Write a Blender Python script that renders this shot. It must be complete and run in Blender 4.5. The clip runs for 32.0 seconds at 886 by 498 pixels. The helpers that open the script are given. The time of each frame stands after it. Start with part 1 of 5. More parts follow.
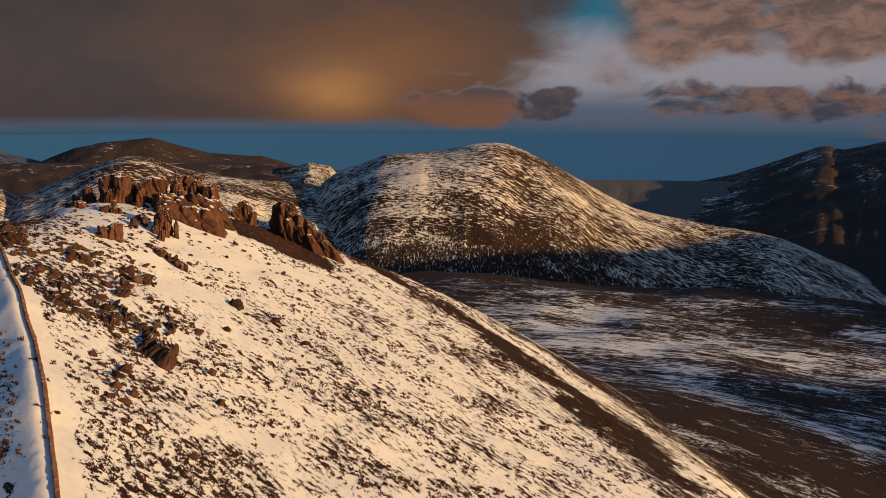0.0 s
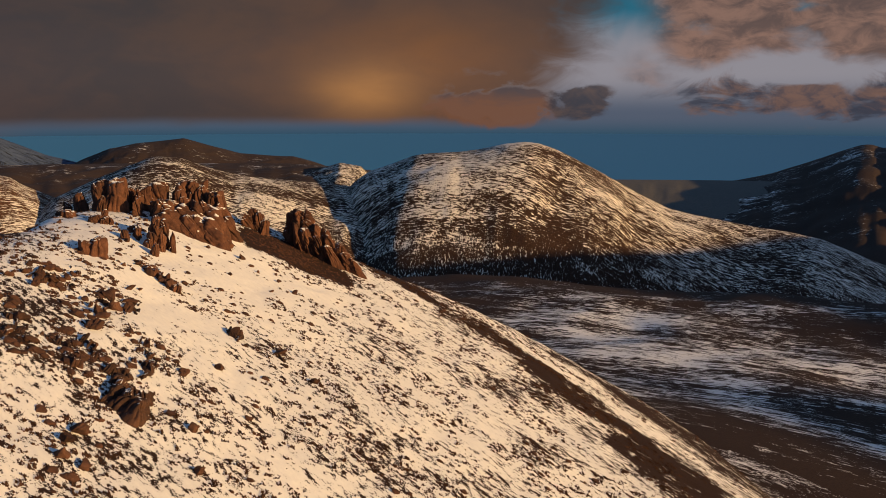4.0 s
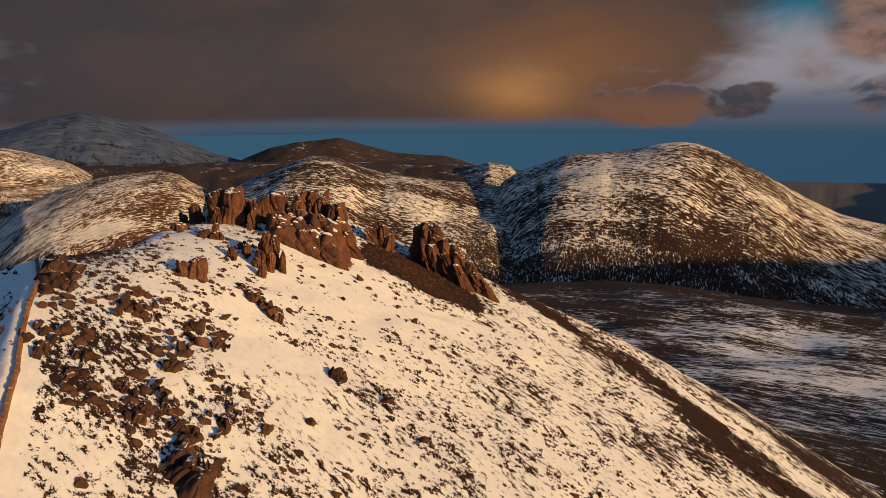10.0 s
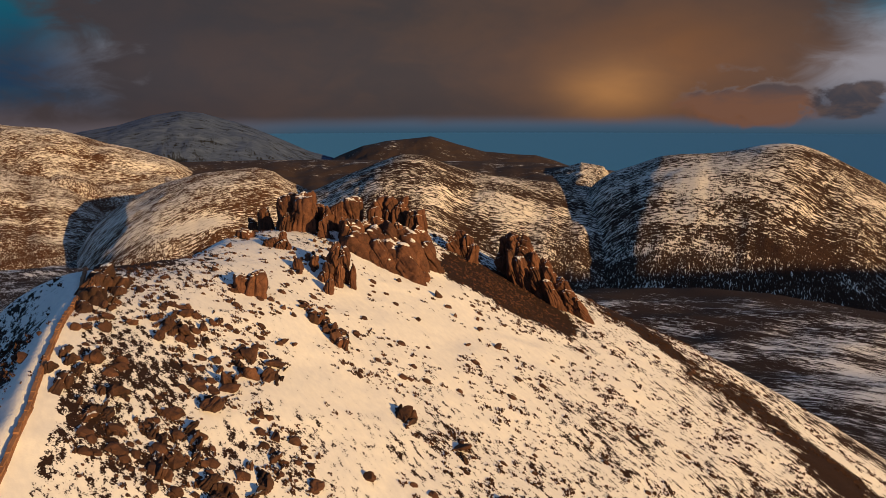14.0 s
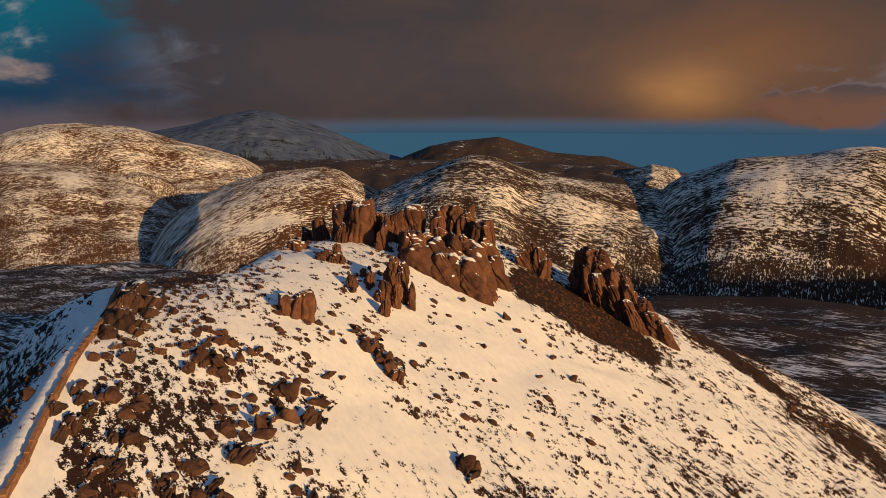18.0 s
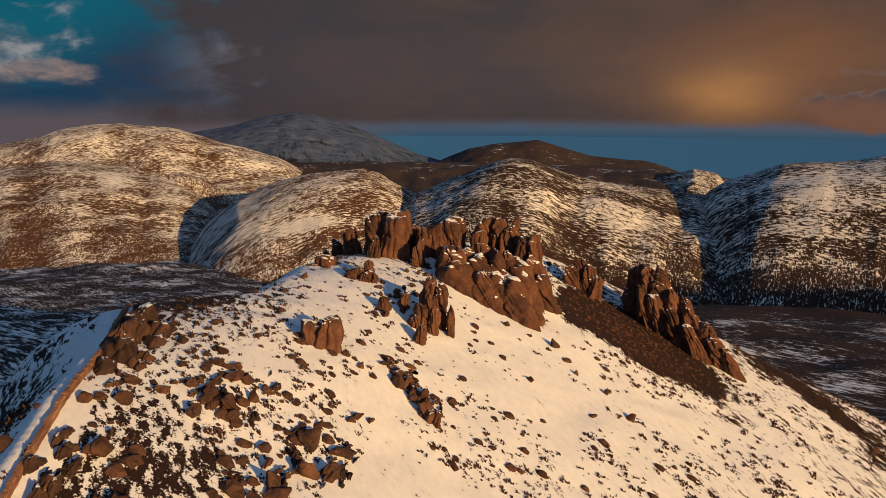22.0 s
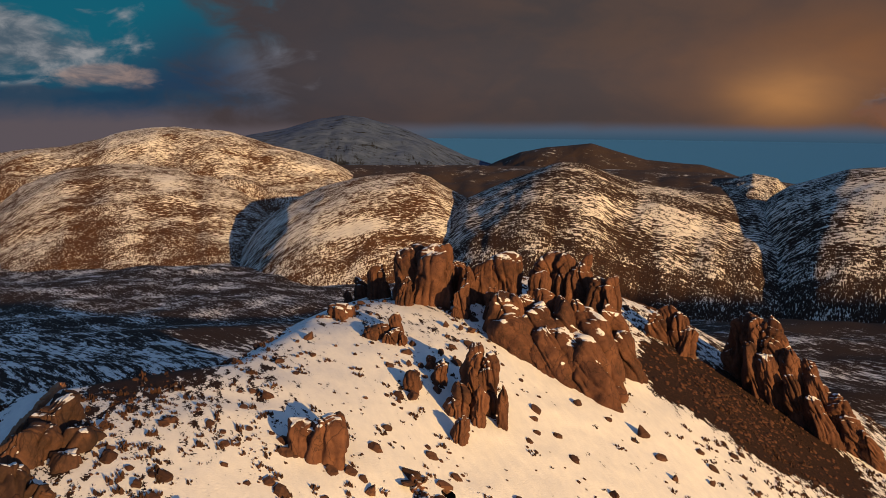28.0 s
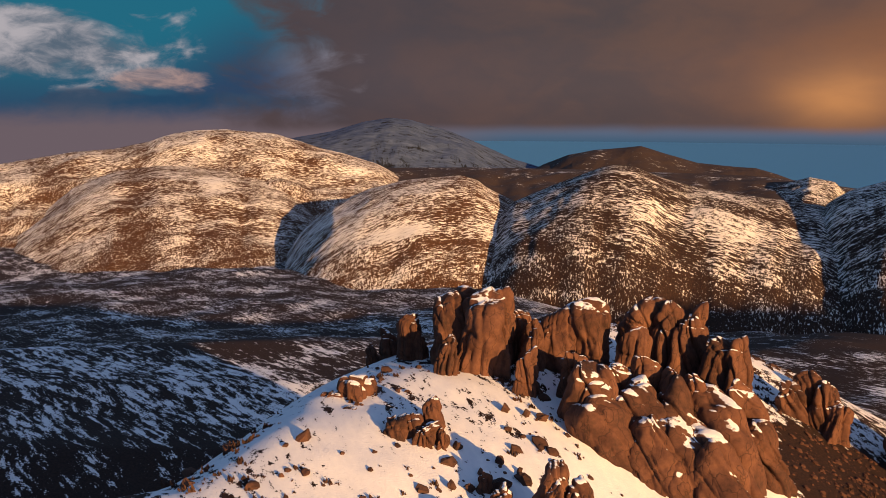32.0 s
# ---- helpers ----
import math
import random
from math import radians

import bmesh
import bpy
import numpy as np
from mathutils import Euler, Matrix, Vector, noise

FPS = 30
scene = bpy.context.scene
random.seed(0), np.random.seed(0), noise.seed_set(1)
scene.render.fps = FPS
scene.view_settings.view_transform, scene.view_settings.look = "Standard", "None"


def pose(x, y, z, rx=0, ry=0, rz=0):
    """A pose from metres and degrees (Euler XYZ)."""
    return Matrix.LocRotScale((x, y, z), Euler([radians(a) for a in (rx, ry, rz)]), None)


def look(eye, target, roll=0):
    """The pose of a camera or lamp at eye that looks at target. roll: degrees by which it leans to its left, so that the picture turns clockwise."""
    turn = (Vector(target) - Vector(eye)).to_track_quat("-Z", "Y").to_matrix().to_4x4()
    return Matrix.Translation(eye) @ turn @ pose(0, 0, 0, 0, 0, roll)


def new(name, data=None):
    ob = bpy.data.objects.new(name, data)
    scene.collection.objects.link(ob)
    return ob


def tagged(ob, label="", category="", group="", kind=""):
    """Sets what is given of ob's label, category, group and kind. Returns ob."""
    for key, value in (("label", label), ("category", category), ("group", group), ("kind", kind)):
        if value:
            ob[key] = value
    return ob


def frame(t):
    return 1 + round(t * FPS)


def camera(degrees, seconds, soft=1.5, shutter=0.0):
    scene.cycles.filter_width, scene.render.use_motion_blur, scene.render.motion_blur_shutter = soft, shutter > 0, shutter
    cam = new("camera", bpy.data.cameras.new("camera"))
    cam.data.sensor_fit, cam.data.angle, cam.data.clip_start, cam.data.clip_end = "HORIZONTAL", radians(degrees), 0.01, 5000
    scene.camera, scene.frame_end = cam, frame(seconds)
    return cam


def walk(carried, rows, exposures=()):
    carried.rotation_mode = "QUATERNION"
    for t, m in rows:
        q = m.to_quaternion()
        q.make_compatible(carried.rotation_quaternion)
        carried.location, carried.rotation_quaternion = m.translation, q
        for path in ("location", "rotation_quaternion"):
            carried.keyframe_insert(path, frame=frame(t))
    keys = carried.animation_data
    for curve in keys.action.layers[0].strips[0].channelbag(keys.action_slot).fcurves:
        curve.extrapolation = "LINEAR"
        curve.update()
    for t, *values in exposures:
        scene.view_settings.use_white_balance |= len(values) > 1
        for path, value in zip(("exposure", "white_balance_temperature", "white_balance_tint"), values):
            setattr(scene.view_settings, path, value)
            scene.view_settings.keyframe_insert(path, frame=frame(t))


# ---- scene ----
cam = camera(55.184, 32.0, soft=0.45)
# seconds, place, pitch, roll, heading
PATH = (
    (0, -0.00, 0.01, 0.00, -9.394, 0.238, -0.000),
    (1, -0.70, 6.18, -0.23, -9.409, 0.117, 0.074),
    (2, -0.98, 11.98, -0.48, -9.424, 0.046, 0.552),
    (3, -0.75, 17.16, -0.70, -9.430, 0.017, 1.249),
    (3.5, -0.57, 19.56, -0.78, -9.415, -0.000, 1.601),
    (5.5, -0.44, 27.34, -0.61, -9.473, -0.196, 4.617),
    (6, -0.45, 28.94, -0.56, -9.457, -0.220, 5.597),
    (7, -0.37, 31.92, -0.48, -9.433, -0.262, 7.240),
    (8, -0.14, 34.81, -0.39, -9.420, -0.313, 8.875),
    (9, -0.04, 38.03, -0.20, -9.419, -0.365, 10.543),
    (10, -0.34, 42.07, -0.03, -9.439, -0.366, 12.250),
    (11, -0.88, 45.73, -0.19, -9.410, -0.337, 13.912),
    (12, -1.50, 49.22, -0.22, -9.405, -0.310, 15.518),
    (13, -2.33, 53.12, -0.28, -9.414, -0.259, 17.017),
    (14, -3.49, 56.79, -0.19, -9.481, -0.182, 18.361),
    (14.5, -4.11, 58.45, -0.16, -9.527, -0.169, 19.005),
    (16.5, -5.77, 63.97, -0.06, -9.460, -0.131, 21.468),
    (17, -6.33, 65.61, -0.08, -9.474, -0.089, 22.024),
    (18, -7.93, 68.58, -0.09, -9.465, -0.005, 22.875),
    (19, -9.27, 71.07, -0.07, -9.456, 0.075, 23.516),
    (20, -10.54, 72.86, 0.02, -9.405, 0.209, 24.214),
    (21, -11.30, 75.11, 0.03, -9.335, 0.327, 25.020),
    (22, -12.78, 78.33, 0.08, -9.300, 0.316, 25.411),
    (23, -14.01, 81.61, 0.22, -9.291, 0.216, 26.022),
    (24, -15.51, 85.21, 0.30, -9.258, 0.142, 26.563),
    (25, -17.27, 89.12, 0.37, -9.240, 0.065, 27.069),
    (25.5, -18.13, 91.08, 0.33, -9.206, 0.069, 27.381),
    (27.5, -22.46, 99.39, 0.43, -9.135, 0.231, 28.651),
    (28, -23.94, 101.81, 0.41, -9.121, 0.268, 28.883),
    (29, -26.83, 106.84, 0.37, -9.100, 0.283, 29.655),
    (30, -30.26, 112.62, 0.17, -9.072, 0.205, 30.472),
    (31, -33.73, 118.32, -0.06, -9.015, 0.201, 31.230),
    (32, -37.21, 123.83, -0.27, -8.965, 0.191, 31.994),
)


def aim(px, py, pz, pitch, roll, yaw):
    return Matrix.Translation((px, py, pz)) @ Matrix.Rotation(radians(yaw), 4, "Z") @ Matrix.Rotation(radians(90 + pitch), 4, "X") @ Matrix.Rotation(radians(roll), 4, "Z")


walk(cam, [(row[0], aim(*row[1:])) for row in PATH], [(0, 0.0, 6500, 10), (26, 0.0, 6500, 10), (30, 0.33, 6650, 16), (32, 0.52, 6800, 22)])

# ---- light ----
SUN_AZ = 115.0      # degrees to the right of +y
SUN_EL = 10.0
world = bpy.data.worlds.new("winter_sky")
scene.world = world
world.use_nodes = True
wn, wl = world.node_tree.nodes, world.node_tree.links
wn.clear()


def sun_dir():
    a, e = radians(SUN_AZ), radians(SUN_EL)
    return Vector((math.sin(a) * math.cos(e), math.cos(a) * math.cos(e), math.sin(e)))


def w_math(op, a, b=None, c=None, clamp=False):
    k = wn.new("ShaderNodeMath")
    k.operation = op
    k.use_clamp = clamp
    for i, v in enumerate((a, b, c)):
        if v is None:
            continue
        if isinstance(v, (int, float)):
            k.inputs[i].default_value = v
        else:
            wl.new(v, k.inputs[i])
    return k.outputs[0]


def w_step(v, lo, hi):
    k = wn.new("ShaderNodeMapRange")
    k.interpolation_type = "SMOOTHSTEP"
    k.inputs[1].default_value, k.inputs[2].default_value = lo, hi
    wl.new(v, k.inputs[0])
    return k.outputs[0]


def w_mix(fac, a, b):
    k = wn.new("ShaderNodeMix")
    k.data_type = "RGBA"
    if isinstance(fac, (int, float)):
        k.inputs[0].default_value = fac
    else:
        wl.new(fac, k.inputs[0])
    for sock, v in ((k.inputs[6], a), (k.inputs[7], b)):
        if isinstance(v, tuple):
            sock.default_value = (*v, 1)
        else:
            wl.new(v, sock)
    return k.outputs[2]


def w_blob(az, el, a0, e0, wa, we):
    """A soft round weight about a bearing and an elevation."""
    da = w_math("DIVIDE", w_math("SUBTRACT", az, a0), wa)
    de = w_math("DIVIDE", w_math("SUBTRACT", el, e0), we)
    return w_math("EXPONENT", w_math("MULTIPLY", w_math("ADD", w_math("MULTIPLY", da, da), w_math("MULTIPLY", de, de)), -1.0))


def build_world():
    out = wn.new("ShaderNodeOutputWorld")
    bg = wn.new("ShaderNodeBackground")
    sky = wn.new("ShaderNodeTexSky")
    sky.sky_type = "NISHITA"
    sky.sun_disc = False
    sky.sun_elevation = radians(SUN_EL)
    sky.sun_rotation = radians(SUN_AZ)
    sky.ozone_density = 3.0
    tc = wn.new("ShaderNodeTexCoord")
    sp = wn.new("ShaderNodeSeparateXYZ")
    wl.new(tc.outputs["Generated"], sp.inputs[0])
    deg = 180 / math.pi
    az = w_math("MULTIPLY", w_math("ARCTAN2", sp.outputs[0], sp.outputs[1]), deg)
    el = w_math("MULTIPLY", w_math("ARCSINE", sp.outputs[2]), deg)
    flat = wn.new("ShaderNodeCombineXYZ")
    wl.new(w_math("MULTIPLY", az, 0.1), flat.inputs[0])
    wl.new(w_math("MULTIPLY", el, 0.2), flat.inputs[1])

    def cloud(scale, detail, rough, shift, warp=0.6):
        t = wn.new("ShaderNodeTexNoise")
        mp = wn.new("ShaderNodeMapping")
        mp.inputs["Location"].default_value = (shift, shift * 0.37, 0)
        wl.new(flat.outputs[0], mp.inputs[0])
        wl.new(mp.outputs[0], t.inputs["Vector"])
        t.inputs["Scale"].default_value = scale
        t.inputs["Detail"].default_value = detail
        t.inputs["Roughness"].default_value = rough
        t.inputs["Distortion"].default_value = warp
        return t.outputs[0]

    big = cloud(1.1, 3, 0.5, 3.0)
    puff = cloud(2.6, 7, 0.58, 8.0)
    wisp = cloud(4.5, 8, 0.62, 21.0)
    roll = cloud(1.7, 7, 0.52, 14.0, 0.3)
    bigc = w_math("SUBTRACT", big, 0.5)
    puffc = w_math("SUBTRACT", puff, 0.5)
    wispc = w_math("SUBTRACT", wisp, 0.5)
    # clear air behind the clouds, from the haze over the sea upwards
    col = w_mix(w_step(el, -2.2, -0.4), (0.020, 0.070, 0.115), (0.085, 0.105, 0.15))
    col = w_mix(w_step(el, -0.4, 2.2), col, (0.27, 0.255, 0.285))
    col = w_mix(w_step(w_math("ADD", el, w_math("MULTIPLY", bigc, 5.0)), 3.0, 6.0), col, (0.02, 0.13, 0.20))
    left = w_step(w_math("ADD", az, w_math("MULTIPLY", bigc, 6.0)), -36, -45)
    blue = w_mix(w_step(w_math("ADD", el, w_math("MULTIPLY", w_step(az, -44, -52), 3.0)), 2.0, 8.0), (0.016, 0.042, 0.085), (0.006, 0.10, 0.15))
    col = w_mix(left, col, blue)
    # broken cloud on the left: bright tops over dark blue bases
    shape = w_math("ADD", w_math("MULTIPLY", roll, 0.6), w_math("MULTIPLY", puff, 0.4))
    lit = w_math("MULTIPLY", w_step(w_math("ADD", shape, w_math("MULTIPLY", w_math("SUBTRACT", w_blob(az, el, -57.5, 4.2, 9.0, 2.6), 0.5), 0.42)), 0.45, 0.60), left)
    tone = w_mix(w_step(w_math("ADD", shape, w_math("MULTIPLY", wispc, 0.4)), 0.40, 0.62), (0.065, 0.095, 0.125), (0.30, 0.30, 0.31))
    col = w_mix(w_math("MULTIPLY", lit, 0.92), col, tone)
    pink = w_math("MULTIPLY", w_step(w_math("ADD", shape, w_math("MULTIPLY", w_math("SUBTRACT", w_blob(az, el, -50, 2.0, 4.5, 1.2), 0.5), 0.34)), 0.52, 0.66), left)
    col = w_mix(w_math("MULTIPLY", pink, 0.8), col, w_mix(w_step(wisp, 0.35, 0.65), (0.13, 0.11, 0.12), (0.30, 0.21, 0.18)))
    dark = w_math("MULTIPLY", w_step(w_math("ADD", shape, w_math("MULTIPLY", w_math("SUBTRACT", w_blob(az, el, -49, 0.7, 12, 1.1), 0.45), 0.36)), 0.52, 0.62), w_step(az, -33, -40))
    col = w_mix(w_math("MULTIPLY", dark, 0.9), col, w_mix(w_step(roll, 0.4, 0.6), (0.010, 0.042, 0.085), (0.025, 0.05, 0.085)))
    warm = w_math("MULTIPLY", w_step(w_math("ADD", el, w_math("MULTIPLY", wispc, 1.0)), 0.9, -0.9), w_step(az, -26, -36))
    col = w_mix(w_math("MULTIPLY", warm, 0.85), col, (0.11, 0.085, 0.09))
    # broken cloud on the right
    right = w_step(w_math("ADD", az, w_math("MULTIPLY", bigc, 8.0)), 9, 14)
    up = w_math("MULTIPLY", w_step(w_math("ADD", w_math("ADD", roll, w_math("MULTIPLY", bigc, 0.4)), w_math("MULTIPLY", w_math("SUBTRACT", w_step(el, 1.8, 4.6), 0.5), 0.3)), 0.38, 0.60), right)
    col = w_mix(w_math("MULTIPLY", up, 0.92), col, w_mix(w_step(wisp, 0.35, 0.65), (0.12, 0.073, 0.060), (0.26, 0.145, 0.105)))
    bank = w_math("MULTIPLY", w_step(w_math("ADD", puff, w_math("MULTIPLY", w_math("SUBTRACT", w_blob(az, el, 23, 0.7, 12, 1.4), 0.45), 0.42)), 0.47, 0.66), right)
    col = w_mix(w_math("MULTIPLY", bank, 0.92), col, w_mix(w_step(wisp, 0.35, 0.65), (0.040, 0.042, 0.060), (0.17, 0.095, 0.072)))
    # the great brown deck
    edge_l = w_step(w_math("ADD", w_math("ADD", az, w_math("MULTIPLY", bigc, 14.0)), w_math("MULTIPLY", puffc, 14.0)), -47, -39)
    edge_r = w_step(w_math("ADD", w_math("ADD", az, w_math("MULTIPLY", puffc, 9.0)), w_math("MULTIPLY", el, -0.5)), 7.5, 1.5)
    floor_el = w_step(w_math("ADD", el, w_math("MULTIPLY", bigc, 0.8)), -1.35, -0.45)
    deck = w_math("MULTIPLY", w_math("MULTIPLY", edge_l, edge_r), floor_el)
    body = w_mix(w_step(w_math("ADD", big, w_math("MULTIPLY", wispc, 0.25)), 0.33, 0.68), (0.055, 0.042, 0.040), (0.088, 0.053, 0.040))
    body = w_mix(w_math("MULTIPLY", w_step(az, -18, -42), 0.7), body, (0.040, 0.035, 0.042))
    glow = w_math("MULTIPLY", w_blob(az, el, -4.0, 3.0, 9, 4.0), w_math("ADD", 0.35, w_math("MULTIPLY", roll, 1.0)))
    body = w_mix(w_math("MULTIPLY", glow, 0.95, None, True), body, (0.19, 0.080, 0.032))
    body = w_mix(w_math("MULTIPLY", w_blob(az, el, -7.2, 1.3, 3.2, 1.7), w_math("ADD", 0.35, w_math("MULTIPLY", roll, 1.0))), body, (0.41, 0.185, 0.06))
    col = w_mix(w_math("MULTIPLY", deck, 0.96), col, body)
    # small puffs under the deck's edge
    lump = w_math("ADD", w_math("MULTIPLY", roll, 0.7), w_math("MULTIPLY", puff, 0.5))
    rim = w_step(w_math("MULTIPLY", w_blob(az, el, 1.6, 0.75, 4.4, 1.6), w_math("ADD", 1.0, w_math("MULTIPLY", w_math("SUBTRACT", lump, 0.6), 8.5))), 0.30, 0.68)
    col = w_mix(w_math("MULTIPLY", rim, 0.75), col, (0.16, 0.13, 0.13))
    p1 = w_step(w_math("MULTIPLY", w_blob(az, el, 1.3, 0.3, 4.2, 1.4), w_math("ADD", 1.0, w_math("MULTIPLY", w_math("SUBTRACT", lump, 0.6), 8.5))), 0.30, 0.68)
    col = w_mix(w_math("MULTIPLY", p1, 0.8), col, w_mix(w_step(w_math("ADD", el, w_math("MULTIPLY", puffc, 2.5)), 0.2, 1.5), (0.17, 0.07, 0.035), (0.070, 0.050, 0.052)))
    p2 = w_step(w_math("MULTIPLY", w_blob(az, el, 6.9, 0.5, 2.2, 1.2), w_math("ADD", 1.0, w_math("MULTIPLY", w_math("SUBTRACT", lump, 0.6), 8.5))), 0.30, 0.68)
    col = w_mix(w_math("MULTIPLY", p2, 0.92), col, w_mix(w_step(wisp, 0.35, 0.65), (0.045, 0.042, 0.052), (0.10, 0.068, 0.06)))
    # higher up the open winter sky lights the land
    high = w_step(el, 8.0, 22.0)
    dim = wn.new("ShaderNodeVectorMath")
    dim.operation = "SCALE"
    dim.inputs[3].default_value = 0.12
    wl.new(sky.outputs[0], dim.inputs[0])
    col = w_mix(high, col, dim.outputs[0])
    bg.inputs["Strength"].default_value = 1.0
    wl.new(col, bg.inputs[0])
    wl.new(bg.outputs[0], out.inputs[0])


build_world()
sun_data = bpy.data.lights.new("sun", "SUN")
sun_data.energy = 6.4
sun_data.color = (1.0, 0.605, 0.225)
sun_data.angle = radians(0.6)
sun = new("sun", sun_data)
sun.matrix_world = look(sun_dir() * 500, (0, 0, 0))


# ---- terrain functions ----
def lattice(ix, iy, seed):
    n = (ix.astype(np.int64) * 374761393 + iy.astype(np.int64) * 668265263 + seed * 1442695041) & 0x7FFFFFFF
    n = ((n ^ (n >> 13)) * 1274126177) & 0x7FFFFFFF
    n = (n ^ (n >> 16)) & 0xFFFF
    return n / 32767.5 - 1.0


def vnoise(x, y, seed=0):
    fx, fy = np.floor(x), np.floor(y)
    ix, iy = fx.astype(np.int64), fy.astype(np.int64)
    u, v = x - fx, y - fy
    u, v = u * u * (3 - 2 * u), v * v * (3 - 2 * v)
    a, b = lattice(ix, iy, seed), lattice(ix + 1, iy, seed)
    c, d = lattice(ix, iy + 1, seed), lattice(ix + 1, iy + 1, seed)
    return (a * (1 - u) + b * u) * (1 - v) + (c * (1 - u) + d * u) * v


def fbm(x, y, seed=0, octaves=4, gain=0.5):
    total, amp = 0.0, 1.0
    for k in range(octaves):
        total = total + amp * vnoise(x * 2 ** k + 17.3 * k, y * 2 ** k - 9.1 * k, seed + k)
        amp *= gain
    return total


def ss(a, b, x):
    q = np.clip((x - a) / (b - a), 0, 1)
    return q * q * (3 - 2 * q)


WALL_X = (-79, -75, -69, -62.8, -58.0, -54.5, -49.8, -46.9, -40.8, -33.6, -26, -14, -5, 1, 5)
WALL_Y = (142, 137, 129.5, 119.5, 112, 107, 99, 94.5, 83.5, 69.5, 54, 30, 10, -15, -50)
CENTRE = (-50.0, 150.0)


BAND_Y = (110, 133, 147, 160, 168, 180, 190, 197, 203, 208)
BAND_X = (40, 34.5, 30.5, 24.5, 18, 9, -0.5, -7, -17, -25)


def brow_side(x, y):
    """Metres beyond the dark band that follows the brow."""
    return (x - 4.5 - np.interp(y, BAND_Y, BAND_X)) * 0.76


def near_height(x, y):
    z = -21.4 - 0.4 * (x + 60)
    west = np.maximum(0, -55 - x)
    z = z - np.where(west < 60, 0.012 * west ** 2, 43.2 + 1.44 * (west - 60))
    # the western edge, behind which the ground falls away
    edge = np.interp(y, (125, 138, 141, 148, 153, 158, 163, 168, 175, 182, 200), (-98, -82, -77.5, -72.8, -70.2, -70.6, -72.2, -74.2, -76, -77, -71))
    steep = np.clip(edge - x, 0, 24)
    z = z - 0.06 * steep ** 2
    # lee side of the wall
    wx = np.interp(y, WALL_Y[::-1], WALL_X[::-1])
    left = np.clip((wx - x) * 0.8 - 1, 0, np.interp(y, (40, 60, 95, 112, 140), (0.5, 4, 10, 18, 45)))
    z = z - (1 - ss(122, 142, y)) * 0.95 * left
    # brow on the right and far side
    s = (x + 21) * 0.883 + (y - 220) * 0.470
    z = z - 0.0036 * np.maximum(0, s - 0.9) ** 2
    z = z - 0.0243 * np.clip(x - 47.8, 0, 25) ** 2 - 1.2 * np.maximum(0, x - 72.8)
    z = z - 0.0187 * np.maximum(0, y - 205.6 + 0.5 * np.maximum(0, -50 - x)) ** 2
    return z


R_RIGHT = ((60, -50), (130, -92), (300, -128), (560, -156), (720, -174), (900, -230), (1200, -320), (1700, -400), (2600, -420))
R_LEFT = ((50, -60), (100, -100), (140, -88), (200, -70), (260, -70), (330, -84), (430, -124), (700, -220), (1200, -285), (1700, -310), (2600, -330))


def prof(r, knots):
    return np.interp(r, [k[0] for k in knots], [k[1] for k in knots])


def ground_height(x, y, detail=True):
    dx, dy = x - CENTRE[0], y - CENTRE[1]
    r = np.hypot(dx, dy)
    az = np.degrees(np.arctan2(dx, dy))
    w = ss(-32, -8, az) * (1 - ss(120, 170, az))
    far = prof(r, R_RIGHT) * w + prof(r, R_LEFT) * (1 - w)
    far = far - 22 * ss(-85, -45, az) * (1 - ss(-32, -8, az)) * np.exp(-((r - 230) / 130) ** 2)
    if detail:
        far = far + fbm(x / 180, y / 180, 3, 4) * 9 * ss(120, 500, r)
    close = near_height(x, y)
    if detail:
        close = close + fbm(x / 14, y / 14, 5, 3) * 0.35 + fbm(x / 3, y / 3, 9, 2) * 0.06
    k = 8.0
    m = np.maximum(close, far)
    z = m + k * np.log(np.exp(np.clip((close - m) / k, -40, 0)) + np.exp(np.clip((far - m) / k, -40, 0)))
    b = ss(70, 130, r)
    return close * (1 - b) + z * b


def gz(x, y):
    return float(ground_height(np.array([float(x)]), np.array([float(y)]))[0])


def grid_mesh(name, xs, ys, zs, wrap=False):
    n, m = xs.shape
    co = np.stack([xs, ys, zs], -1).reshape(-1, 3).astype(np.float32)
    idx = np.arange(n * m).reshape(n, m)
    if wrap:
        idx = np.concatenate([idx, idx[:, :1]], 1)
    f = np.stack([idx[:-1, :-1], idx[:-1, 1:], idx[1:, 1:], idx[1:, :-1]], -1).reshape(-1, 4)
    me = bpy.data.meshes.new(name)
    me.vertices.add(len(co))
    me.vertices.foreach_set("co", co.ravel())
    me.loops.add(f.size)
    me.loops.foreach_set("vertex_index", f.ravel().astype(np.int32))
    me.polygons.add(len(f))
    me.polygons.foreach_set("loop_start", np.arange(0, f.size, 4, dtype=np.int32))
    me.polygons.foreach_set("loop_total", np.full(len(f), 4, dtype=np.int32))
    me.update(calc_edges=True)
    me.polygons.foreach_set("use_smooth", np.ones(len(f), dtype=bool))
    return me


def attr(me, name, values):
    a = me.attributes.new(name, "FLOAT", "POINT")
    a.data.foreach_set("value", np.asarray(values, dtype=np.float32).ravel())


# ---- materials ----
def material(name):
    m = bpy.data.materials.new(name)
    m.use_nodes = True
    m.node_tree.nodes.clear()
    return m, m.node_tree.nodes, m.node_tree.links


def plain(name, colour, rough=0.8):
    m, n, l = material(name)
    o = n.new("ShaderNodeOutputMaterial")
    b = n.new("ShaderNodeBsdfPrincipled")
    b.inputs["Base Color"].default_value = (*colour, 1)
    b.inputs["Roughness"].default_value = rough
    l.new(b.outputs[0], o.inputs[0])
    return m


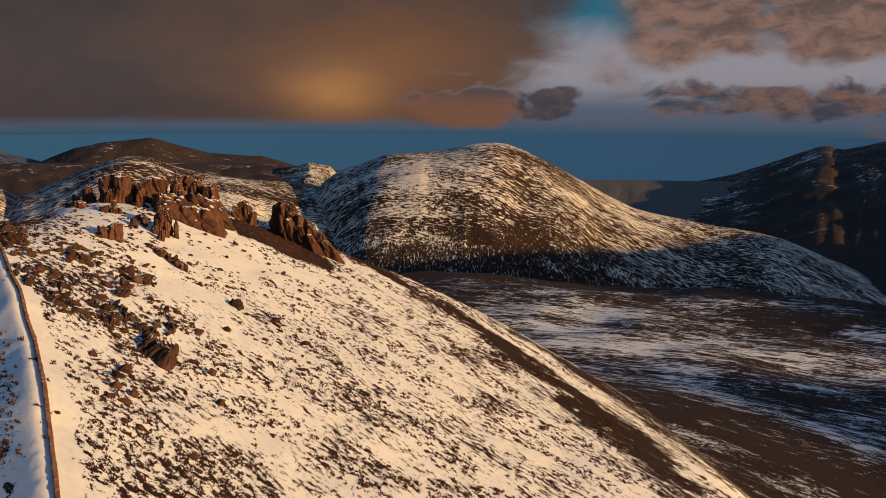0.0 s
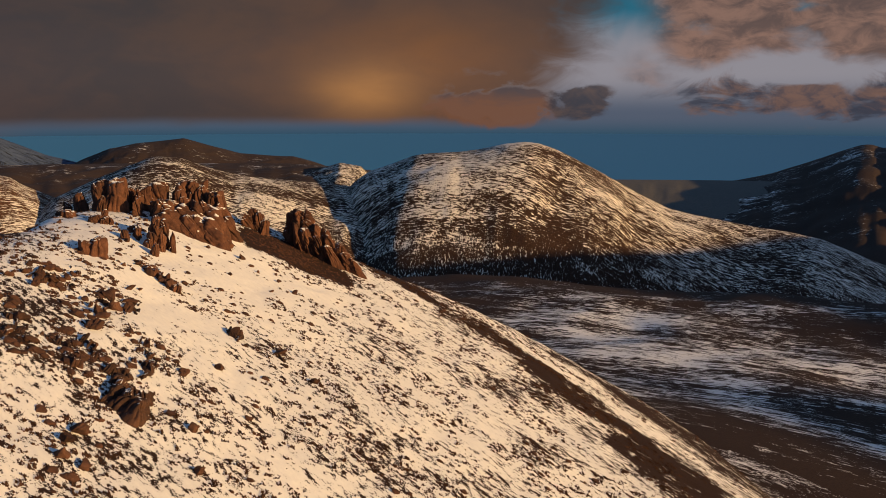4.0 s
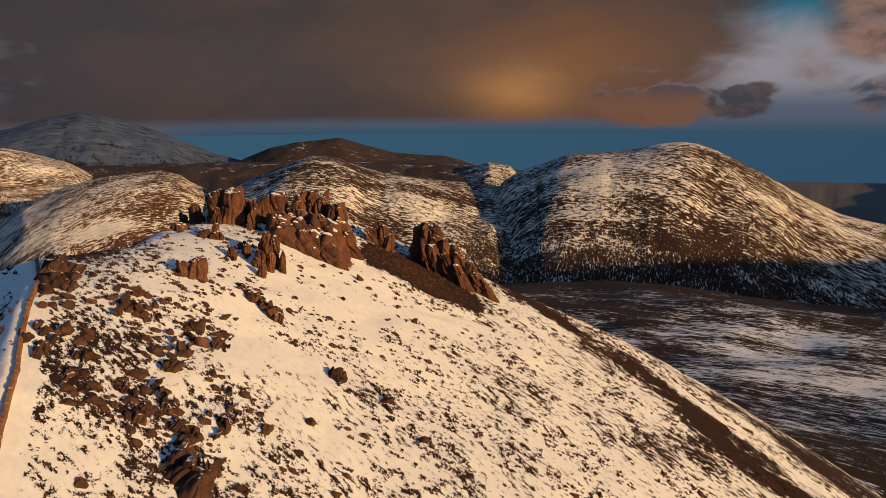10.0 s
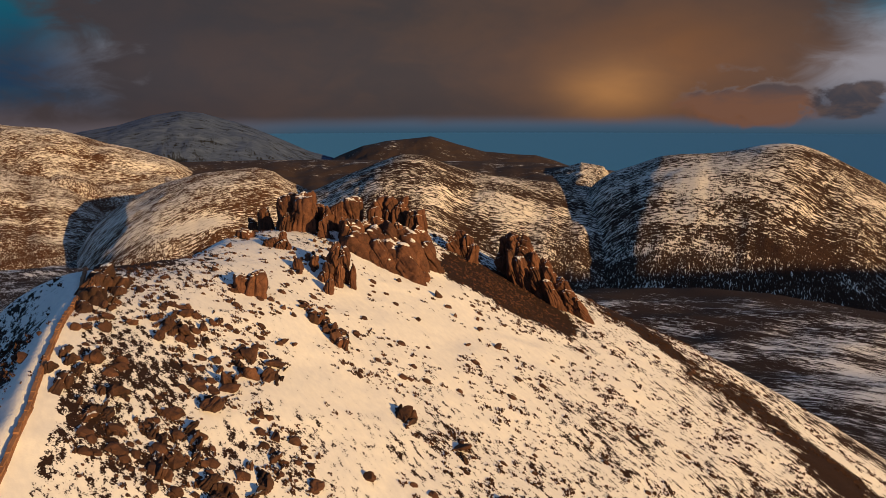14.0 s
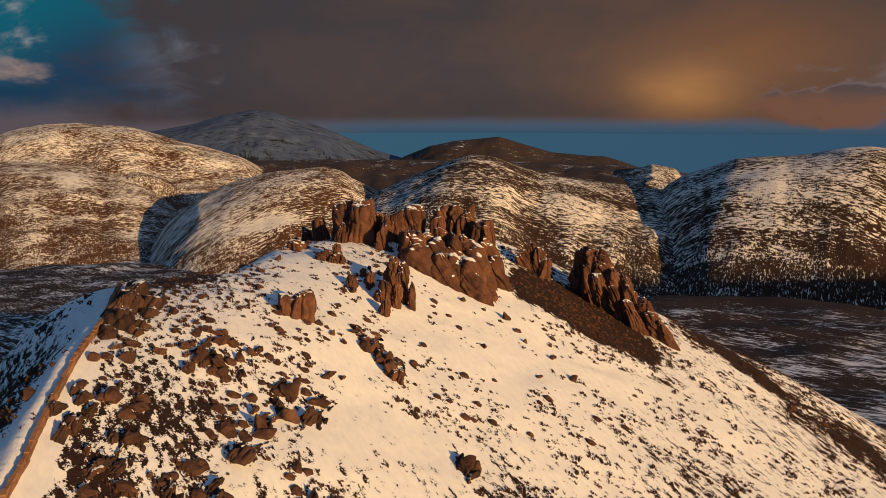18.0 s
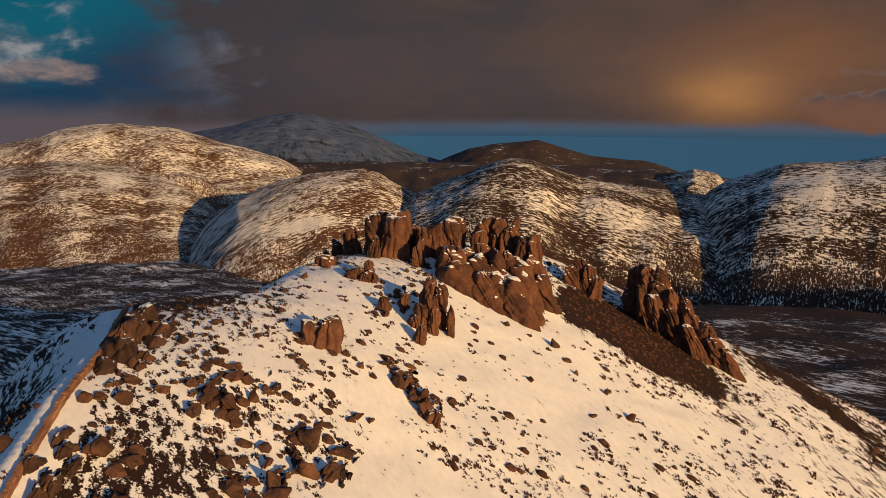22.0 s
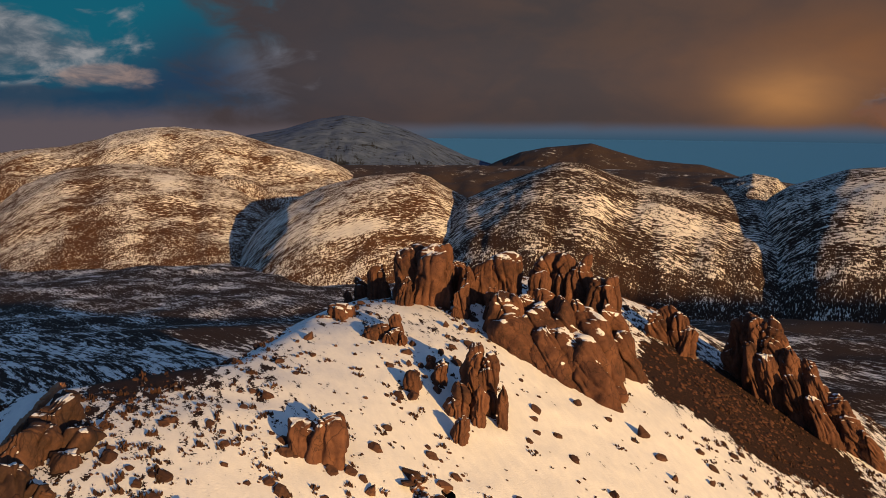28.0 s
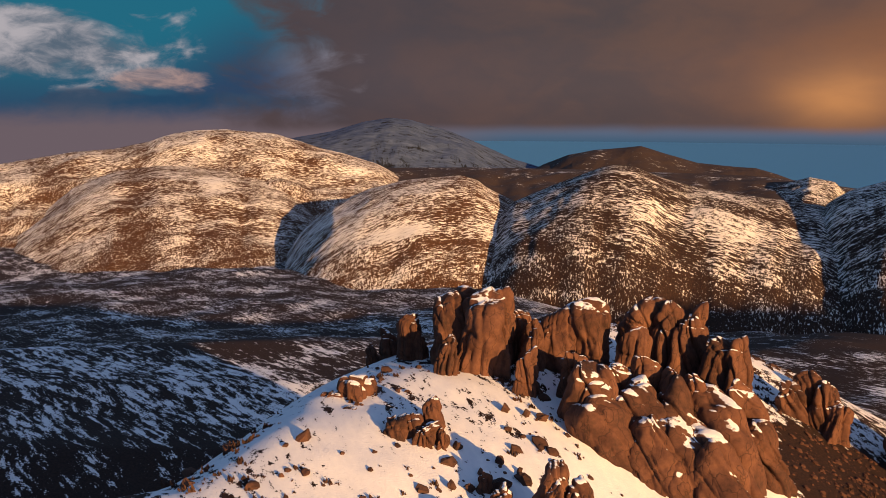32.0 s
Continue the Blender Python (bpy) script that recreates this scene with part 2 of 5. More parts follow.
def noise_node(n, l, vec, scale, detail=4.0, rough=0.55, stretch=(1, 1, 1), turn=0.0):
    mp = n.new("ShaderNodeMapping")
    mp.vector_type = "TEXTURE"
    mp.inputs["Rotation"].default_value = (0, 0, turn)
    mp.inputs["Scale"].default_value = stretch
    l.new(vec, mp.inputs[0])
    t = n.new("ShaderNodeTexNoise")
    t.inputs["Scale"].default_value = scale
    t.inputs["Detail"].default_value = detail
    t.inputs["Roughness"].default_value = rough
    l.new(mp.outputs[0], t.inputs["Vector"])
    return t.outputs[0]


def calc(n, l, op, a, b=None, clamp=False):
    k = n.new("ShaderNodeMath")
    k.operation = op
    k.use_clamp = clamp
    for i, v in enumerate((a, b)):
        if v is None:
            continue
        if isinstance(v, (int, float)):
            k.inputs[i].default_value = v
        else:
            l.new(v, k.inputs[i])
    return k.outputs[0]


def ramp(n, l, fac, stops):
    r = n.new("ShaderNodeValToRGB")
    while len(r.color_ramp.elements) < len(stops):
        r.color_ramp.elements.new(0.5)
    for e, (p, c) in zip(r.color_ramp.elements, stops):
        e.position = p
        e.color = (*c, 1)
    l.new(fac, r.inputs[0])
    return r.outputs[0]


def mix(n, l, fac, a, b):
    k = n.new("ShaderNodeMix")
    k.data_type = "RGBA"
    l.new(fac, k.inputs[0])
    for s, v in ((k.inputs[6], a), (k.inputs[7], b)):
        if isinstance(v, tuple):
            s.default_value = (*v, 1)
        else:
            l.new(v, s)
    return k.outputs[2]


def hill_material(name, scale, cover, stretch, turn, dark=((0.012, 0.009, 0.008), (0.05, 0.03, 0.02)), edge=0.04, bump=1.0, broad=0.05, swing=0.0, white=((0.74, 0.75, 0.78), (0.86, 0.86, 0.86)), grain=0.22):
    """Patchy snow over heather; the mesh's 'snow' attribute raises or lowers the cover."""
    m, n, l = material(name)
    o = n.new("ShaderNodeOutputMaterial")
    b = n.new("ShaderNodeBsdfPrincipled")
    tc = n.new("ShaderNodeTexCoord").outputs["Object"]
    a = n.new("ShaderNodeAttribute")
    a.attribute_name = "snow"
    big = noise_node(n, l, tc, scale * 0.22, 3, 0.5, stretch, turn)
    mid = noise_node(n, l, tc, scale, 5, 0.62, stretch, turn)
    fine = noise_node(n, l, tc, scale * (5 if grain < 0.3 else 1.9), 4, 0.6)
    huge = noise_node(n, l, tc, scale * broad, 3, 0.5)
    v = calc(n, l, "ADD", calc(n, l, "MULTIPLY", big, 0.26), calc(n, l, "MULTIPLY", mid, 0.54))
    v = calc(n, l, "ADD", v, calc(n, l, "MULTIPLY", huge, 0.2 + swing))
    v = calc(n, l, "SUBTRACT", v, swing * 0.5)
    v = calc(n, l, "ADD", v, calc(n, l, "MULTIPLY", calc(n, l, "SUBTRACT", fine, 0.5), grain))
    v = calc(n, l, "ADD", v, calc(n, l, "MULTIPLY", calc(n, l, "SUBTRACT", a.outputs["Fac"], 0.5), 0.5))
    mask = n.new("ShaderNodeMapRange")
    l.new(v, mask.inputs[0])
    mask.inputs[1].default_value = 1 - cover - edge
    mask.inputs[2].default_value = 1 - cover + edge
    soil = ramp(n, l, fine, ((0.3, dark[0]), (0.7, dark[1])))
    snow = ramp(n, l, mid, ((0.3, white[0]), (0.7, white[1])))
    l.new(mix(n, l, mask.outputs[0], soil, snow), b.inputs["Base Color"])
    b.inputs["Roughness"].default_value = 0.85
    b.inputs["Specular IOR Level"].default_value = 0.15
    bp = n.new("ShaderNodeBump")
    bp.inputs["Strength"].default_value = 0.6
    bp.inputs["Distance"].default_value = bump
    hgt = calc(n, l, "SUBTRACT", calc(n, l, "MULTIPLY", fine, 0.5), calc(n, l, "MULTIPLY", mask.outputs[0], 0.3))
    l.new(hgt, bp.inputs["Height"])
    l.new(bp.outputs[0], b.inputs["Normal"])
    l.new(b.outputs[0], o.inputs[0])
    return m


HEATHER = ((0.011, 0.007, 0.007), (0.042, 0.021, 0.014))
M_GROUND = hill_material("snowy_heather", 1.2, 0.519, (1.6, 0.8, 1.0), radians(-41), HEATHER, bump=0.12, edge=0.003, swing=0.05, grain=0.24)
M_VALLEY = hill_material("drifted_moor", 0.36, 0.425, (2.4, 0.8, 1.0), radians(-16), ((0.014, 0.009, 0.008), (0.050, 0.028, 0.020)), bump=0.6, edge=0.012, broad=0.05, swing=0.16, grain=0.28)


def streak_material(name, cover, dark, white, edge=0.02, tilt=0.22, contour=(16.0, 4.6), fall=(3.6, 11.0)):
    """Wind-blown snow on a far hillside: drifts along the contours high up, runnels down the slope lower, told by the mesh's attributes."""
    m, n, l = material(name)
    o = n.new("ShaderNodeOutputMaterial")
    b = n.new("ShaderNodeBsdfPrincipled")

    def given(key):
        k = n.new("ShaderNodeAttribute")
        k.attribute_name = key
        return k.outputs["Fac"]

    u, v = given("across"), given("along")

    def grain(su, sv, detail, rough, shift, warp=0.6):
        c = n.new("ShaderNodeCombineXYZ")
        l.new(calc(n, l, "MULTIPLY", u, 1.0 / su), c.inputs[0])
        l.new(calc(n, l, "MULTIPLY", calc(n, l, "ADD", v, calc(n, l, "MULTIPLY", u, tilt)), 1.0 / sv), c.inputs[1])
        c.inputs[2].default_value = shift
        t = n.new("ShaderNodeTexNoise")
        t.inputs["Scale"].default_value = 1.0
        t.inputs["Detail"].default_value = detail
        t.inputs["Roughness"].default_value = rough
        t.inputs["Distortion"].default_value = warp
        l.new(c.outputs[0], t.inputs["Vector"])
        return t.outputs[0]

    level = grain(*contour, 5, 0.62, 1.0)
    runnel = grain(*fall, 5, 0.62, 5.0, 0.9)
    fine = grain(2.6, 4.6, 4, 0.65, 9.0)
    patch = grain(150.0, 60.0, 4, 0.55, 13.0)
    flow = given("flow")
    w = calc(n, l, "ADD", level, calc(n, l, "MULTIPLY", flow, calc(n, l, "SUBTRACT", runnel, level)))
    t = calc(n, l, "ADD", calc(n, l, "MULTIPLY", w, 0.95), calc(n, l, "MULTIPLY", fine, 0.36))
    t = calc(n, l, "ADD", t, calc(n, l, "MULTIPLY", patch, 0.36))
    t = calc(n, l, "ADD", t, calc(n, l, "MULTIPLY", calc(n, l, "SUBTRACT", given("snow"), 0.5), 0.5))
    mask = n.new("ShaderNodeMapRange")
    l.new(t, mask.inputs[0])
    mask.inputs[1].default_value = 1.33 - cover - edge
    mask.inputs[2].default_value = 1.33 - cover + edge
    soil = ramp(n, l, fine, ((0.3, dark[0]), (0.7, dark[1])))
    snow = ramp(n, l, level, ((0.3, white[0]), (0.7, white[1])))
    l.new(mix(n, l, mask.outputs[0], soil, snow), b.inputs["Base Color"])
    b.inputs["Roughness"].default_value = 0.9
    b.inputs["Specular IOR Level"].default_value = 0.1
    bp = n.new("ShaderNodeBump")
    bp.inputs["Strength"].default_value = 0.7
    bp.inputs["Distance"].default_value = 5.0
    l.new(calc(n, l, "ADD", calc(n, l, "MULTIPLY", fine, 0.4), calc(n, l, "MULTIPLY", w, 0.8)), bp.inputs["Height"])
    l.new(bp.outputs[0], b.inputs["Normal"])
    l.new(b.outputs[0], o.inputs[0])
    return m


WHITE = ((0.66, 0.62, 0.58), (0.84, 0.81, 0.77))
M_FAR = streak_material("snow_streaked_moor", 0.457, ((0.020, 0.012, 0.010), (0.062, 0.032, 0.021)), WHITE)
M_WEST = streak_material("snow_streaked_grass", 0.456, ((0.036, 0.018, 0.011), (0.125, 0.056, 0.028)), WHITE, 0.03, -0.3)
# Cloud shade on the high mountain is painted into dark, bluish snow and soil.
M_CLOUD_SHADE = streak_material("cloud_shaded_snow", 0.57, ((0.008, 0.010, 0.014), (0.022, 0.024, 0.030)), ((0.034, 0.052, 0.100), (0.085, 0.118, 0.205)), 0.04, 0.1, (60.0, 18.0), (14.0, 60.0))
# Greyed and lightened tones stand in for haze over the low coast.
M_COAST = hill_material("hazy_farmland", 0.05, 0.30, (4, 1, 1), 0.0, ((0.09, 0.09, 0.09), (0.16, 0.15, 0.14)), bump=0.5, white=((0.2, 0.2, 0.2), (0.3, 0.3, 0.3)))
M_DARK = hill_material("dark_moor", 0.16, 0.40, (3, 1, 1), 0.0, ((0.024, 0.018, 0.018), (0.064, 0.042, 0.034)), bump=0.6, broad=0.06, swing=0.2)


def rock_material(name, tones, snow=0.0, joints=False):
    m, n, l = material(name)
    o = n.new("ShaderNodeOutputMaterial")
    b = n.new("ShaderNodeBsdfPrincipled")
    tc = n.new("ShaderNodeTexCoord").outputs["Object"]
    geo = n.new("ShaderNodeNewGeometry")
    pos = geo.outputs["Position"]
    big = noise_node(n, l, pos, 0.5, 4, 0.6)
    fine = noise_node(n, l, pos, 3.5, 7, 0.68)
    crack = noise_node(n, l, pos, 1.1, 5, 0.6, (1.0, 1.0, 3.5))
    info = n.new("ShaderNodeObjectInfo")
    bend = n.new("ShaderNodeVectorMath")
    bend.operation = "MULTIPLY_ADD"
    wob = n.new("ShaderNodeTexNoise")
    wob.inputs["Scale"].default_value = 0.7
    wob.inputs["Detail"].default_value = 3
    l.new(pos, wob.inputs["Vector"])
    l.new(wob.outputs["Color"], bend.inputs[0])
    bend.inputs[1].default_value = (1.6, 1.6, 1.6)
    l.new(pos, bend.inputs[2])
    sq = n.new("ShaderNodeMapping")
    sq.inputs["Scale"].default_value = (1.0, 1.0, 0.24)
    l.new(bend.outputs[0], sq.inputs[0])
    vor = n.new("ShaderNodeTexVoronoi")
    vor.feature = "DISTANCE_TO_EDGE"
    vor.inputs["Scale"].default_value = 0.9
    l.new(sq.outputs[0], vor.inputs["Vector"])
    seam = n.new("ShaderNodeMapRange")
    l.new(vor.outputs["Distance"], seam.inputs[0])
    seam.inputs[1].default_value, seam.inputs[2].default_value = -0.010, 0.026
    v = calc(n, l, "ADD", calc(n, l, "MULTIPLY", big, 0.68), calc(n, l, "MULTIPLY", fine, 0.32))
    v = calc(n, l, "ADD", v, calc(n, l, "MULTIPLY", calc(n, l, "SUBTRACT", info.outputs["Random"], 0.5), 0.12))
    col = ramp(n, l, v, ((0.30, tones[0]), (0.48, tones[1]), (0.68, tones[2])))
    if joints:
        col = mix(n, l, seam.outputs[0], (0.034, 0.018, 0.014), col)
    if snow:
        sep = n.new("ShaderNodeSeparateXYZ")
        l.new(geo.outputs["Normal"], sep.inputs[0])
        lie = calc(n, l, "ADD", sep.outputs[2], calc(n, l, "MULTIPLY", calc(n, l, "SUBTRACT", big, 0.5), 1.3))
        mk = n.new("ShaderNodeMapRange")
        l.new(lie, mk.inputs[0])
        mk.inputs[1].default_value, mk.inputs[2].default_value = 1.02 - snow, 1.08 - snow
        col = mix(n, l, mk.outputs[0], col, (0.82, 0.83, 0.85))
    l.new(col, b.inputs["Base Color"])
    b.inputs["Roughness"].default_value = 0.88
    b.inputs["Specular IOR Level"].default_value = 0.2
    bp = n.new("ShaderNodeBump")
    bp.inputs["Strength"].default_value = 0.8
    bp.inputs["Distance"].default_value = 0.07
    rise = calc(n, l, "ADD", calc(n, l, "MULTIPLY", fine, 0.5), crack)
    if joints:
        rise = calc(n, l, "ADD", rise, calc(n, l, "MULTIPLY", seam.outputs[0], 0.45))
    l.new(rise, bp.inputs["Height"])
    l.new(bp.outputs[0], b.inputs["Normal"])
    l.new(b.outputs[0], o.inputs[0])
    return m


M_ROCK = rock_material("brown_granite", ((0.030, 0.016, 0.013), (0.088, 0.039, 0.026), (0.160, 0.072, 0.045)), 0.17, True)
# Granite darkened for slabs; partly the shade on their faces, painted in.
M_CRAG = rock_material("dark_slab_granite", ((0.018, 0.011, 0.010), (0.044, 0.024, 0.020), (0.098, 0.048, 0.033)), 0.04, True)
M_STONE = rock_material("loose_granite", ((0.024, 0.013, 0.011), (0.062, 0.031, 0.023), (0.13, 0.062, 0.040)))
M_SEA = plain("sea_water", (0.030, 0.17, 0.38), 0.7)


# ---- ground ----
def build_ground():
    rs = np.concatenate([np.linspace(0.5, 120, 200), np.geomspace(120.6, 2650, 160)])
    th = np.linspace(-math.pi, math.pi, 760, endpoint=False)
    r, a = np.meshgrid(rs, th, indexing="ij")
    x, y = CENTRE[0] + r * np.sin(a), CENTRE[1] + r * np.cos(a)
    z = ground_height(x, y)
    me = grid_mesh("ground", x, y, z, True)
    open_snow = np.exp(-(((x + 44) / 24) ** 2 + ((y - 160) / 26) ** 2))
    snow = 0.53 + 0.26 * open_snow - 0.02 * np.exp(-(((x + 51) / 12) ** 2 + ((y - 112) / 18) ** 2)) + 0.03 * ss(-30, 0, x)
    # a dark band of bare heather just inside the brow
    bd = brow_side(x, y) + 2.2 * fbm(x / 9, y / 9, 71, 3)
    wide = np.interp(y, (120, 150, 200), (6.0, 5.4, 3.4))
    band = np.exp(-(bd / wide) ** 2) * ss(-32, -16, x) * ss(100, 135, y)
    snow = snow - band * (0.44 + 0.30 * fbm(x / 2.5, y / 2.5, 61, 4)) * ss(100, 160, y)
    snow = snow - 0.24 * ss(13, 24, bd) * ss(215, 195, y)
    snow = snow + 0.03 * ss(5, 9, bd) * ss(26, 12, bd) * ss(-30, -10, x)
    edge = 1 + 0.55 * fbm(x / 5, y / 5, 91, 4)
    snow = snow - 1.3 * np.exp(-((((x + 37) + 0.5 * (y - 191)) / 10) ** 2 + ((y - 191 - 0.1 * (x + 37)) / 7.6) ** 2) ** 2 * np.maximum(edge, 0.2))
    wx = np.interp(y, WALL_Y[::-1], WALL_X[::-1])
    d = (x - wx) * 0.8
    snow = snow + 0.8 * ss(1.9, 1.0, d) * ss(-3, -1.2, d)
    snow = snow - 0.7 * np.exp(-(((x + 77) / 5) ** 2 + ((y - 147) / 5) ** 2)) - 1.0 * ss(-76, -80, x) * ss(138, 144, y)
    along = np.clip((y + 60) / 250, 0, 1)
    off = np.hypot(x - (10 - 60 * along), y - (-60 + 250 * along)) + 14 * fbm(x / 25, y / 25, 83, 3)
    outer = ss(95, 140, off)
    snow = snow * (1 - outer) + 0.47 * outer
    # valley: the shoulder on the right carries broad drifts, the left one narrow ones
    # Beyond 620 m on the right, less snow stands in for the shade.
    snow = snow + ss(135, 200, r) * (0.14 * np.exp(-(((x - 95) / 150) ** 2 + ((y - 520) / 220) ** 2)) + 0.04 * ss(20, 120, x) * ss(800, 500, r) - (0.30 - 0.38 * ss(0, -250, x)) * ss(620, 850, r))
    snow = snow + 0.13 * np.exp(-((r - 260) / 170) ** 2) * ss(0, -60, x - CENTRE[0]) * ss(100, 150, r)
    snow = snow - 0.16 * np.exp(-((x - 85) / 40) ** 2 - ((y - 225) / 70) ** 2) - 0.10 * ss(-3.5, -7, d) * ss(60, 75, y) * ss(150, 130, y)
    attr(me, "snow", snow)
    me.materials.append(M_GROUND)
    me.materials.append(M_VALLEY)
    ring = (off[:-1] > 140).astype(np.int32).ravel()
    me.polygons.foreach_set("material_index", ring)
    return tagged(new("ground", me), "snow-covered mountain slope with dark heather showing through", "ground", kind="structure")


build_ground()


def build_sea():
    rs = np.array([3700, 3900, 4200, 4500, 4900.0])
    zs = np.array([-345, -310, -258, -208, -141.0])
    th = np.radians(np.linspace(-40, 60, 60))
    r, a = np.meshgrid(rs, th, indexing="ij")
    me = grid_mesh("sea", r * np.sin(a), r * np.cos(a), np.repeat(zs[:, None], 60, 1))
    me.materials.append(M_SEA)
    tagged(new("water", me), "dull blue sea under the far horizon", "sea", kind="structure")


build_sea()


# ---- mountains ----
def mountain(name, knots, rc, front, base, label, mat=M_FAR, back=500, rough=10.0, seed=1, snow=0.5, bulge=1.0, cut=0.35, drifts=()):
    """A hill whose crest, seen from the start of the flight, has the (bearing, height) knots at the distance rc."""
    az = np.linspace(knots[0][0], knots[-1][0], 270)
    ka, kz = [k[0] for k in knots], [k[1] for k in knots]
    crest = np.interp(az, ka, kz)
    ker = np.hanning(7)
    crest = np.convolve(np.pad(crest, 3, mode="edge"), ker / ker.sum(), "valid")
    v = np.concatenate([np.linspace(0, 1, 90), np.linspace(1.03, 1.6, 8)])
    A, V = np.meshgrid(np.radians(az), v, indexing="ij")
    wide = np.hanning(71)
    low = np.convolve(np.pad(crest, 35, mode="edge"), wide / wide.sum(), "valid")
    top = ss(0.45, 1.0, V)
    Cz = crest[:, None] * top + np.minimum(low, crest + 40)[:, None] * (1 - top)
    r = np.where(V <= 1, rc - front + front * V, rc + (V - 1) / 0.6 * back)
    x, y = r * np.sin(A), r * np.cos(A)
    up = np.where(V <= 1, 0.55 * (1 - (1 - np.clip(V, 0, 1)) ** (1 + bulge)) + 0.45 * ss(0, 1, V), 1 - (np.clip(V - 1, 0, 1) / 0.6) ** 1.5)
    z = base + (Cz - base) * up
    g = fbm(np.degrees(A) * rc / 5200 + 31 * seed, V * 1.3, seed, 5)
    n2 = fbm(x / 130, y / 130, seed + 7, 4)
    env = np.clip(V * (1.02 - V) * 4, 0, 1)
    z = z + rough * (1.9 * g * cut - 0.8 * cut * np.abs(g) + 0.8 * n2) * env + n2 * rough * 0.10
    me = grid_mesh(name, x, y, z)
    attr(me, "across", np.radians(az)[:, None] * rc + 0 * V)
    attr(me, "along", V * front)
    attr(me, "flow", np.clip(0.8 * ss(0.80, 0.35, V) + 0.35 * n2, 0, 1))
    for a0, v0, wa, wv, amount in drifts:
        snow = snow + amount * np.exp(-((np.degrees(A) - a0 + 0.35 * n2) / wa) ** 2 - ((V - v0 + 0.02 * g) / wv) ** 2)
    # Snow thins downhill; low on the moor hills this also paints in valley shade.
    attr(me, "snow", snow + 0.06 * (np.clip(V, 0, 1.2) - 0.62) - (0.03 if mat is M_WEST else 0.22) * ss(0.70, 0.08, V) - (0.36 * ss(0.36, 0.14, V) if mat is M_FAR else 0) + 0.06 * g)
    me.materials.append(mat)
    return tagged(new(name, me), label, "mountain", kind="structure")


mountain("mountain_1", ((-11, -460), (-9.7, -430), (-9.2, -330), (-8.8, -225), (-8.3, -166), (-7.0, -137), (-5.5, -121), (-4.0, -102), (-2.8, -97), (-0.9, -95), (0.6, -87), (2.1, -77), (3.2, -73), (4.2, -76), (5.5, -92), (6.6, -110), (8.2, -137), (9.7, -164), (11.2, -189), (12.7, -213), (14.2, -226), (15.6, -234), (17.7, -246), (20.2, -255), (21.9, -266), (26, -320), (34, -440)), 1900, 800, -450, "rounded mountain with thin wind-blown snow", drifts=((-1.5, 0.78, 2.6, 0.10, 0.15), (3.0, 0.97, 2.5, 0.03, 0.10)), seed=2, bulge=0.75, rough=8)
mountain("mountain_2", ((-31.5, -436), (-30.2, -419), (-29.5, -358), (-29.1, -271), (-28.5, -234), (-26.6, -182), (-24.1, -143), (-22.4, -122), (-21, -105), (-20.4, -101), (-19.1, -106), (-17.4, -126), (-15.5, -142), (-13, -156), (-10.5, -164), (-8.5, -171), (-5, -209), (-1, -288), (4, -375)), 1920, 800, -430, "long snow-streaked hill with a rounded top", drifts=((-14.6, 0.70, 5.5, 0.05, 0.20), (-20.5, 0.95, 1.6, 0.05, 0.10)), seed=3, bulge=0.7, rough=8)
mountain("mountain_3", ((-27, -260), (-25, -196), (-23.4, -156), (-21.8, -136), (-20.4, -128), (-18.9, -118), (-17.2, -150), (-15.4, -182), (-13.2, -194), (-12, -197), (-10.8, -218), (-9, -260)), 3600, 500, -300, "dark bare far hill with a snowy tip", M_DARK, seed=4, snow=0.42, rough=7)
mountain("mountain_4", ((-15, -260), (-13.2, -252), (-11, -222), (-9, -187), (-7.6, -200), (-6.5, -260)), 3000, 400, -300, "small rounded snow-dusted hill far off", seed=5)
mountain("mountain_5", ((-47, -250), (-43.2, -140), (-41, -95), (-38.6, -68), (-36.6, -28), (-34.9, -10), (-33.6, -20), (-31.2, -66), (-29, -124), (-27, -184), (-24.6, -230), (-21, -250)), 3800, 800, -300, "high shaded mountain whose summit carries snow", M_CLOUD_SHADE, seed=6, snow=0.55, bulge=0.2)
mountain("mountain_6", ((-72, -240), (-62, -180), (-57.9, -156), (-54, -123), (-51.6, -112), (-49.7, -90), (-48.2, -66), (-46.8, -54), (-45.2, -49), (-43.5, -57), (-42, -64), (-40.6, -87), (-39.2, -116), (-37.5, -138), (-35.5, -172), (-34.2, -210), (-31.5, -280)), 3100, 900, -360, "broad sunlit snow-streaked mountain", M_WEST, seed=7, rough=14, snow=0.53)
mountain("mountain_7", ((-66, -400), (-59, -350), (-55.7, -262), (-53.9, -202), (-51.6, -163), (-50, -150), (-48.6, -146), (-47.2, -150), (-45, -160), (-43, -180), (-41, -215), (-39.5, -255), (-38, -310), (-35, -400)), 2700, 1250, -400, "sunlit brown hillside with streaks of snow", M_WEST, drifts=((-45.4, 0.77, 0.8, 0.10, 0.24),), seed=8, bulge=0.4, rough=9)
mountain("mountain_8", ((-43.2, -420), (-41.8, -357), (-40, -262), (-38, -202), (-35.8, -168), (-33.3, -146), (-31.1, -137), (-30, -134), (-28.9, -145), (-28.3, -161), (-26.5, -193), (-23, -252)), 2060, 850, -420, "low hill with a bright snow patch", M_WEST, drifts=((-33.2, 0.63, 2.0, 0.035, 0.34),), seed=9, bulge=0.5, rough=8)
